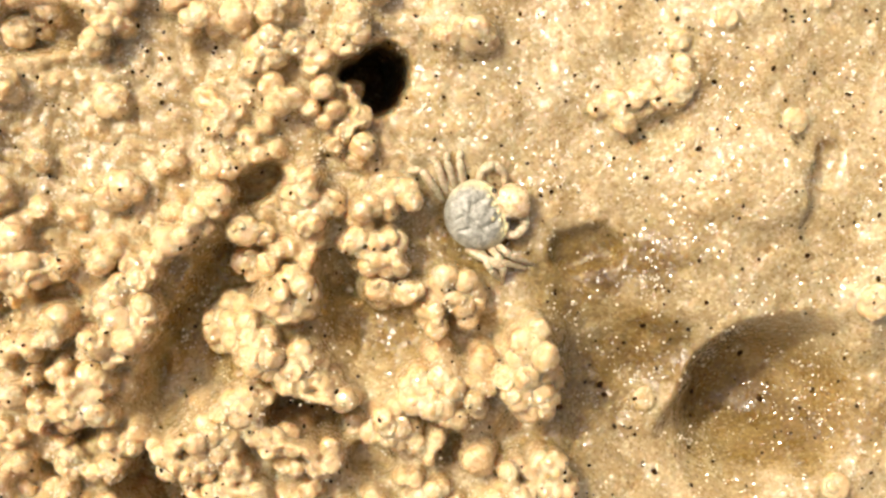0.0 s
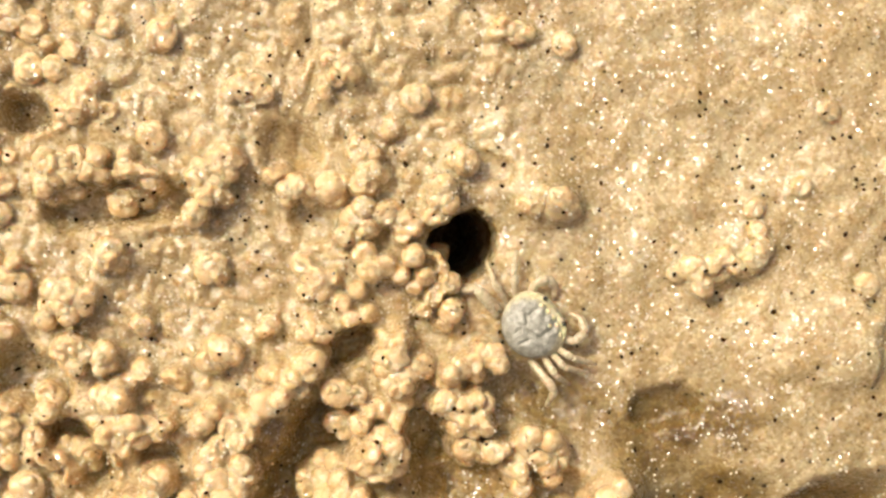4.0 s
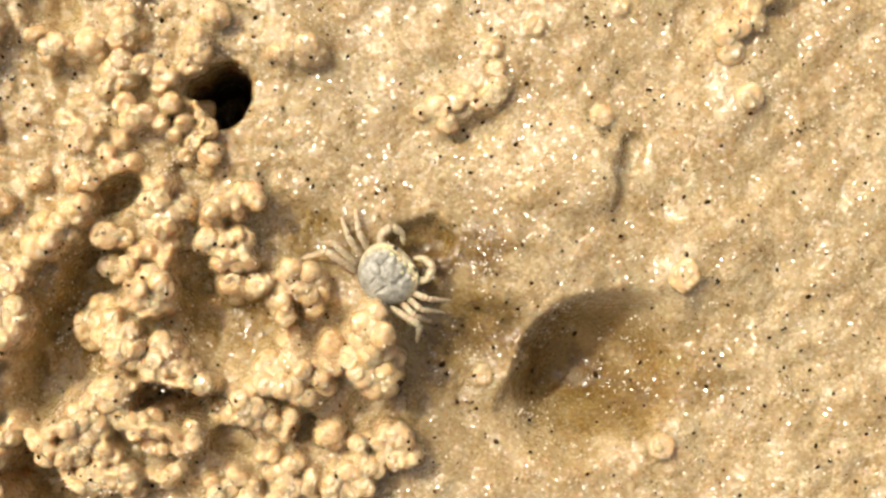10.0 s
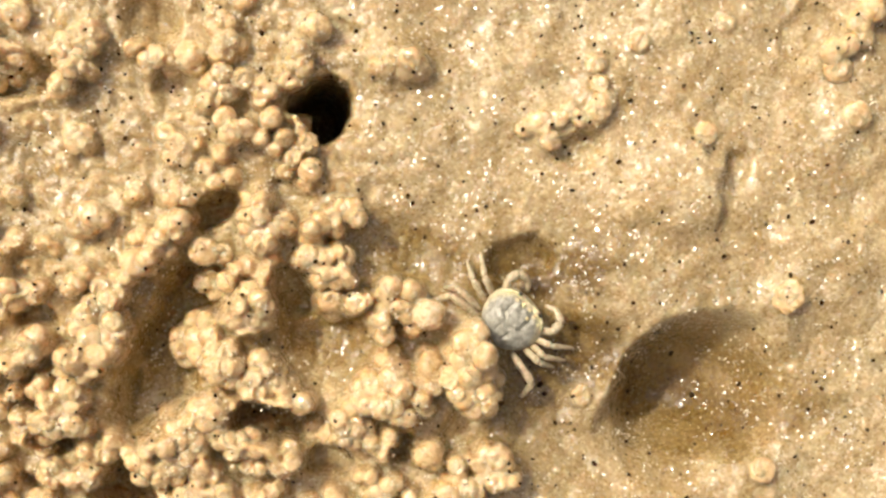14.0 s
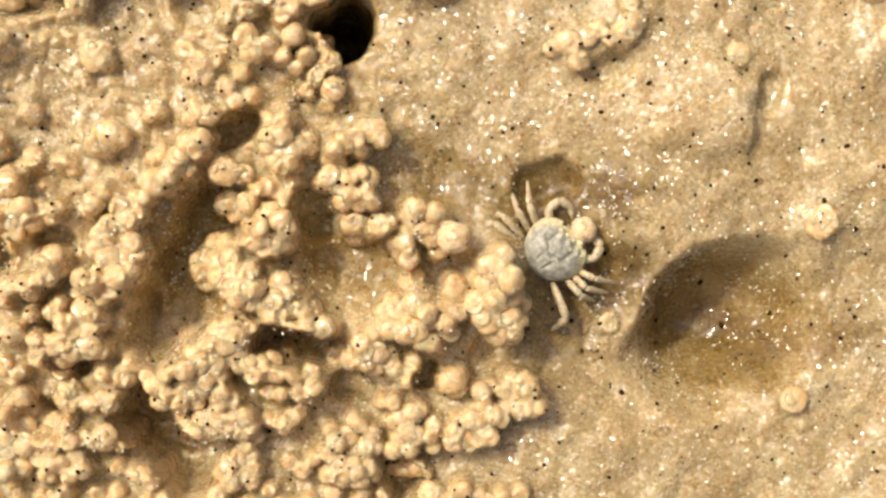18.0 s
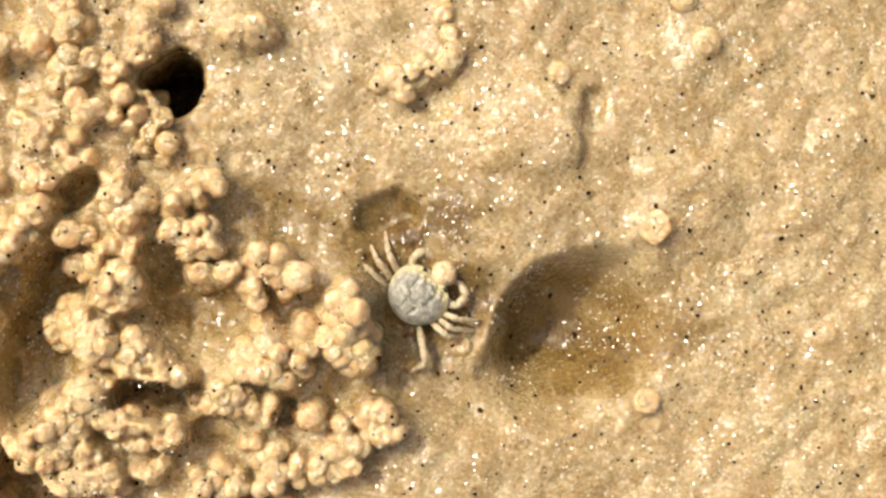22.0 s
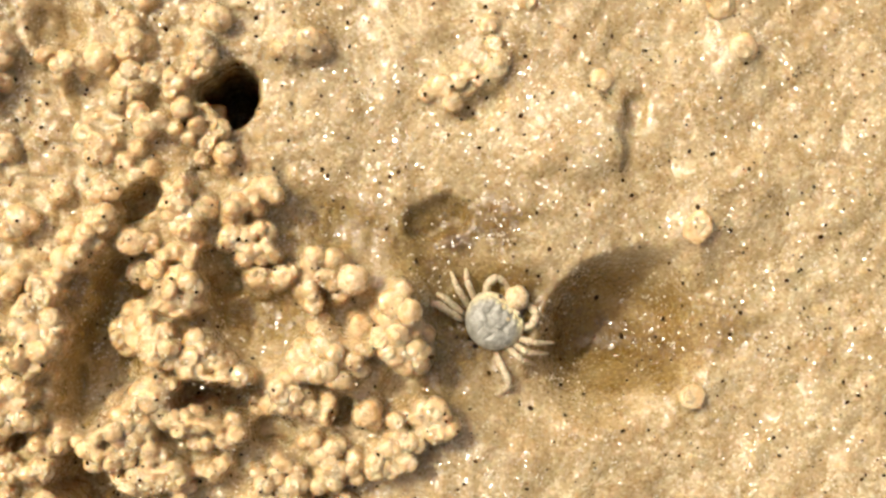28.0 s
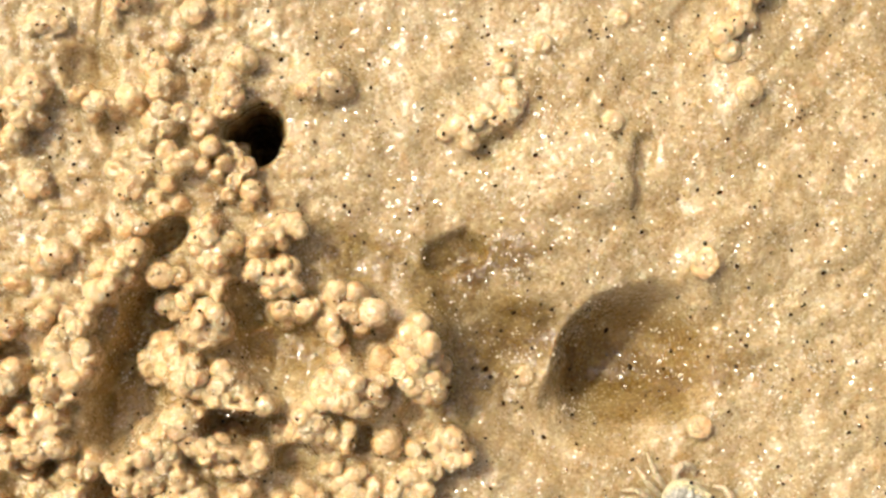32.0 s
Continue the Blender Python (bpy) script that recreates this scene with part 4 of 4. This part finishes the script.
def dark_grains():
    rng = random.Random(5)
    bm = bmesh.new()
    for x, y, size in strew(1700, 21):
        grain_shape(bm, x, y, surface_z(x, y) + 0.02, size, rng)
    tagged(new("dark_sand_grains", mesh_of("dark_sand_grains", bm, IRON)), "scattered black mineral grains on the sand", "sand grains", kind="stuff")
    for x, y in dark_places:
        bm = bmesh.new()
        grain_shape(bm, 0, 0, 0, rng.uniform(0.30, 0.40), rng)
        ob = tagged(new("dark_grain", mesh_of("dark_grain", bm, IRON)), "coarse black mineral grain lying on damp sand", "sand grain", "coarse dark grains")
        ob.location = Vector((x, y, surface_z(x, y) + 0.05)) * MM


dark_grains()


def quartz_grains(count, seed):
    """Pale quartz grains, coloured light as sun glints, thick where the sand is wet."""
    rng = random.Random(seed)
    corner = np.array([(1, 0, 0), (-1, 0, 0), (0, 1, 0), (0, -1, 0), (0, 0, 1), (0, 0, -1)], float)
    side = np.array([(0, 2, 4), (2, 1, 4), (1, 3, 4), (3, 0, 4), (2, 0, 5), (1, 2, 5), (3, 1, 5), (0, 3, 5)])
    verts, faces = [], []
    while len(verts) < count:
        x, y = rng.uniform(-68, 72), rng.uniform(-45, 43)
        wet = 0.5 + 0.5 * noise.noise(Vector((x * 0.16, y * 0.16, 3.3))) + 0.5 * noise.noise(Vector((x * 0.45, y * 0.45, 8.1)))
        wet += 0.12 * (x < -8)
        if rng.random() > max(wet, 0.15) ** 3.5:
            continue
        size = 0.09 + 0.15 * rng.random() ** 2
        turn = np.array(Euler((rng.uniform(0, 6), rng.uniform(0, 6), rng.uniform(0, 6))).to_matrix())
        spot = np.array((x, y, surface_z(x, y) + 0.5 * size))
        faces.append(side + 6 * len(verts))
        verts.append(((corner * (1.2, 0.9, 0.8) * size) @ turn.T + spot) * MM)
    mesh = bpy.data.meshes.new("quartz_grains")
    mesh.from_pydata(np.concatenate(verts).tolist(), [], np.concatenate(faces).tolist())
    mesh.materials.append(QUARTZ_GLINT)
    tagged(new("quartz_grains", mesh), "pale quartz grains, coloured light as glints on wet sand", "sand grains", kind="stuff")


quartz_grains(9000, 9)


# ---- the crab; its own space is in metres, front towards +y ----
def tube(points, radii, sides=9):
    """A tapered limb through points, in millimetres."""
    bm = bmesh.new()
    rings = []
    pts = [Vector(p) for p in points]
    for k, p in enumerate(pts):
        along = (pts[min(k + 1, len(pts) - 1)] - pts[max(k - 1, 0)]).normalized()
        side = along.cross(Vector((0, 0, 1)))
        side = side.normalized() if side.length > 0.05 else Vector((1, 0, 0))
        up = side.cross(along).normalized()
        rings.append([bm.verts.new((p + radii[k] * (math.cos(a) * side + 0.8 * math.sin(a) * up)) * MM) for a in [math.tau * s / sides for s in range(sides)]])
    for a, b in zip(rings, rings[1:]):
        for s in range(sides):
            bm.faces.new((a[s], a[(s + 1) % sides], b[(s + 1) % sides], b[s]))
    for ring, p in ((rings[0], pts[0]), (rings[-1], pts[-1])):
        bm.faces.new(ring)
    bmesh.ops.recalc_face_normals(bm, faces=bm.faces)
    return bm


def smooth_line(points, radii, steps=4):
    """Points between the given ones, on a rounded line, with a swelling between the joints."""
    out, wide = [], []
    pts = [Vector(p) for p in points]
    for k in range(len(pts) - 1):
        for s in range(steps):
            u = s / steps
            out.append(pts[k].lerp(pts[k + 1], u))
            wide.append((radii[k] * (1 - u) + radii[k + 1] * u) * (0.84 + 0.32 * math.sin(math.pi * u)))
    return out + [pts[-1]], wide + [radii[-1]]


def carapace_shape(flat=1.0, low=0.55):
    """The back shield: a rounded trapezium, broad in front, domed, with shallow grooves."""
    bm = bmesh.new()
    rings, sides = 22, 64
    all_rings = []
    for k in range(-6, rings + 1):
        row = []
        for s in range(sides):
            a = math.tau * s / sides
            c, d = math.cos(a), math.sin(a)
            reach_x = 3.75 + 0.55 * d - 0.3 * d * d
            reach_y = 3.45 if d > 0 else 3.2
            power = 2.3 if d > 0 else 2.3
            edge = (abs(c) ** power + abs(d) ** power) ** (-1 / power)
            if k >= 0:
                rho = math.cos(math.pi / 2 * k / rings) if k < rings else 0.02
                z = 1.75 * (1 - rho**2.6) ** 0.62
            else:
                rho = 1 + 0.06 * k
                z = 0.30 * k
            x, y = c * edge * reach_x * rho, d * edge * reach_y * rho
            if k > 0:
                z += 0.16 * noise.noise(Vector((x * 0.8, y * 0.8, 1.0))) + 0.13 * noise.noise(Vector((x * 2.1, y * 2.1, 4.0)))
                z -= 0.55 * math.exp(-(((y + 0.3 + 0.45 * math.cos(1.9 * x)) / 0.14) ** 2)) * math.exp(-((x / 2.0) ** 4))
                z -= 0.35 * math.exp(-(((abs(x) - 1.0 - 0.2 * y) / 0.13) ** 2)) * math.exp(-(((y + 1.5) / 0.8) ** 4))
                z += 0.30 * noise.noise(Vector((x * 1.5, y * 1.5, 9.0))) * max(0.0, min(1.0, (y - 0.6) / 1.2))
                z -= 0.42 * math.exp(-(((abs(x) - 1.35) / 0.16) ** 2)) * math.exp(-(((y - 0.9) / 1.1) ** 2))
            row.append(bm.verts.new(Vector((x, y, z * flat)) * MM))
        all_rings.append(row)
    for a, b in zip(all_rings, all_rings[1:]):
        for s in range(sides):
            bm.faces.new((a[s], a[(s + 1) % sides], b[(s + 1) % sides], b[s]))
    bm.faces.new(all_rings[-1])
    bm.faces.new(all_rings[0][::-1])
    bmesh.ops.recalc_face_normals(bm, faces=bm.faces)
    return bm


def ball(x, y, z, rx, ry, rz, detail=2):
    bm = bmesh.new()
    bmesh.ops.create_icosphere(bm, subdivisions=detail, radius=1.0, matrix=Matrix.LocRotScale(Vector((x, y, z)) * MM, None, Vector((rx, ry, rz)) * MM))
    return bm


def limb(name, root, points, radii, split, tip_name, parent, label):
    """A jointed limb whose own space begins at its root; the piece beyond the split is a part of it."""
    line, wide = smooth_line([Vector(p) - Vector(root) for p in points], radii)
    cut = split * 4
    ob = part(name, tube(line[: cut + 1], wide[: cut + 1]), LIMB, parent, label)
    ob.location = Vector(root) * MM
    part(tip_name, tube(line[cut:], wide[cut:]), LIMB, ob)
    return ob


LEGS = {  # hip, knee and tip of each walking leg, front to back
    -1: ((3.3, 0.4, 6.0, 1.3, 8.0, 3.0), (3.4, -0.6, 6.5, -0.2, 8.5, 0.8), (3.2, -1.6, 7.0, -1.9, 8.1, -2.9), (2.8, -2.3, 6.9, -3.1, 8.3, -6.0)),
    1: ((3.3, 0.7, 5.3, 1.6, 7.6, 3.5), (3.4, 0.0, 5.6, 0.2, 7.9, 2.0), (3.3, -0.9, 5.8, -0.8, 7.7, 0.2), (2.8, -2.3, 6.6, -0.4, 8.3, -1.6)),
}


def sand_crab():
    crab = tagged(new("crab"), "small grey crab with pale legs feeding on sand", "crab")
    part("carapace", carapace_shape(), SHELL, crab, "mottled grey back shield")
    part("underside", ball(0, -0.1, -0.8, 3.1, 2.3, 1.0, 3), LIMB, crab, "pale belly")
    part("mouthparts", ball(0, 2.75, -0.5, 1.5, 0.75, 0.8, 3), OCHRE, crab, "ochre rounded mouthparts")
    for side in (-1, 1):
        stalk = part("eye_stalk", tube(*smooth_line([(0.5 * side, 2.7, 0.6), (0.95 * side, 2.95, 1.0), (1.5 * side, 2.95, 1.2)], [0.22, 0.2, 0.24])), LIMB, crab, "pale eye stalk")
        part("eye", ball(1.7 * side, 2.95, 1.27, 0.32, 0.28, 0.3), EYE, stalk, "dark glossy eye")
        ridge = [(0.35 * side, 3.05, 0.75), (1.1 * side, 2.75, 1.05), (2.0 * side, 2.75, 0.95), (2.8 * side, 2.2, 0.75), (3.25 * side, 1.5, 0.45)]
        part("orbital_ridge", tube(*smooth_line(ridge, [0.2, 0.26, 0.24, 0.26, 0.16])), OCHRE, crab, "knobbly ochre ridge over the eye")
        for kx, ky, kz, kr in ((0.45, 2.35, 1.25, 0.30), (1.35, 2.2, 1.2, 0.26), (2.3, 1.9, 1.0, 0.30), (0.9, 1.55, 1.5, 0.24)):
            part("tubercle", ball(kx * side, ky, kz, kr * 1.2, kr, kr * 0.8), OCHRE, crab, "small ochre bump on the shield")
    limbs = {}
    for side in (-1, 1):
        s = side
        root = (2.7 * s, 1.7, -0.5)
        limbs["claw", s] = limb("claw_arm", root, [root, (3.9 * s, 2.9, 0.3), (3.7 * s, 4.5, 0.2), (2.2 * s, 4.8, -0.5), (1.1 * s, 4.0, -1.0)], [0.36, 0.50, 0.48, 0.42, 0.16], 2, "pincer", crab, "pale slender claw")
        for k, (bx, by, kx, ky, tx, ty) in enumerate(LEGS[s]):
            root = (bx * s, by, -0.6)
            limbs["leg", s, k] = limb("walking_leg", root, [root, ((bx * 0.4 + kx * 0.6) * s, by * 0.4 + ky * 0.6, 0.6), (kx * s, ky, 0.75), ((kx + tx) / 2 * s, (ky + ty) / 2, -0.2), (tx * s, ty, -1.3)],
                                      [w * (1.1 if k == 3 else 0.95) for w in (0.28, 0.46, 0.36, 0.31, 0.14)], 2, "foot", crab, "pale banded walking leg")
    return crab, limbs


crab, limbs = sand_crab()
carried = tagged(new("sand_pellet", mesh_of("sand_pellet", pellet_mesh(21, 1.95), FRESH)), "freshly rolled pale sand pellet held by the crab", "sand pellet", "fresh pellets")
rolled = tagged(new("sand_pellet", mesh_of("sand_pellet", pellet_mesh(33, 1.55), FRESH)), "freshly rolled pale sand pellet at the crab's mouth", "sand pellet", "fresh pellets")


# ---- movement ----
def crab_pose(t, x, y):
    """The crab's stand on the sand at a place; it faces up the slope of the picture's right."""
    turn = float(np.interp(t, [0, 0.3, 2, 3.5, 5.5, 8, 13, 19, 23, 29, 31.6, 32], [-62, -60, -58, -50, -52, -46, -47, -50, -50, -50, -45, -40]))
    high = max(ground_z(x, y), sum(ground_z(x + a, y + b) for a, b in ((4, 0), (-4, 0), (0, 4), (0, -4))) / 4)
    return pose(x * MM, y * MM, (high + 1.5) * MM, 0, 0, turn)


# the hind leg's turn by the time, in degrees
HIND = ([0, 0.3, 3.5, 5.5, 7, 8, 9, 10, 12, 13, 14, 17, 18, 19, 21, 25, 26.5, 28.5, 29, 30, 31.6, 32], [14, -22, -20, -40, -43, -30, -17, -10, 0, -15, -38, -60, -45, -55, -62, -67, -60, -50, -30, 12, 0, 0])


def motions():
    hidden = [(t, pose(-16.3 * MM, 14.9 * MM, z * MM, 0, -50, -50)) for t, z in ((2.4, -5), (2.6, -32), (3.05, -32), (3.3, -5))]
    out = [(t, crab_pose(t, x, y)) for t, x, y in crab_way if not 2.0 < t < 3.5]
    out += hidden + [(2.2, pose(-14.4 * MM, 13.2 * MM, 0.5 * MM, 0, -18, -55)), (3.5, pose(-14.4 * MM, 13.0 * MM, 0.5 * MM, 0, -12, -50))]
    out = [row for k, row in enumerate(sorted(out, key=lambda r: r[0])) if row[0] != 3.5 or abs(row[1].translation.z) < 0.0006]
    out += [(4.0, crab_pose(4.0, -9.0, 6.5)), (4.6, crab_pose(4.6, -2.5, -0.5)), (15.5, crab_pose(15.5, 6.2, -9.8)), (27.5, crab_pose(27.5, 11.5, -14.2))]
    out.sort(key=lambda r: r[0])
    walk(crab, out)
    times = [k * 0.25 for k in range(129)]
    for (kind, side, *which), ob in limbs.items():
        rng, home, rows = random.Random(len(kind) + side * 7 + sum(which) * 13), ob.location.copy(), []
        for t in times:
            if which == [3] and side == 1:
                swing, lift = float(np.interp(t, *HIND)) + 3 * math.sin(t * 2.3), 0.0
            elif kind == "claw":
                swing, lift = 10 * math.sin(t * 7 + side), 12 * math.sin(t * 7 + 1.2 * side)
            else:
                k = max(i for i, row in enumerate(crab_way) if row[0] <= t)
                a, b = crab_way[k], crab_way[min(k + 1, len(crab_way) - 1)]
                pace = math.hypot(b[1] - a[1], b[2] - a[2]) / max(b[0] - a[0], 0.1)
                reach = 1.5 + min(9.0, 1.6 * pace)
                swing, lift = rng.uniform(-reach, reach), rng.uniform(-reach, reach * 0.5)
            rows.append((t, pose(*home, 0, -lift * side * 0.6, swing * side)))
        walk(ob, rows)

    def near(t, ahead, up):
        """A place before the crab's mouth at a time."""
        k = max(i for i, row in enumerate(out) if row[0] <= t + 1e-6)
        a, b = out[k], out[min(k + 1, len(out) - 1)]
        u = (t - a[0]) / max(b[0] - a[0], 1e-6)
        return a[1].lerp(b[1], u) @ pose(0.3 * MM, ahead * MM, up * MM)

    def held(t):
        return 16.5 <= t <= 18 or 19.5 <= t <= 31.5

    steps = [k * 0.5 for k in range(65)]
    rows = [(t, near(t, 4.3 if t <= 1.5 or 7 <= t <= 9.5 else 1.5, 0.4 if t <= 1.5 or 7 <= t <= 9.5 else -1.2)) for t in steps if t <= 12]
    spot = Vector((-4.4, -8.4, 0))
    rest = pose(spot.x * MM, spot.y * MM, (ground_z(spot.x, spot.y) + 0.4) * MM)
    rows += [(12.6, rest), (32.0, rest)]
    walk(carried, rows)
    walk(rolled, [(t, near(t, 4.3 if held(t) else 1.5, 0.4 if held(t) else -1.2)) for t in steps])


motions()
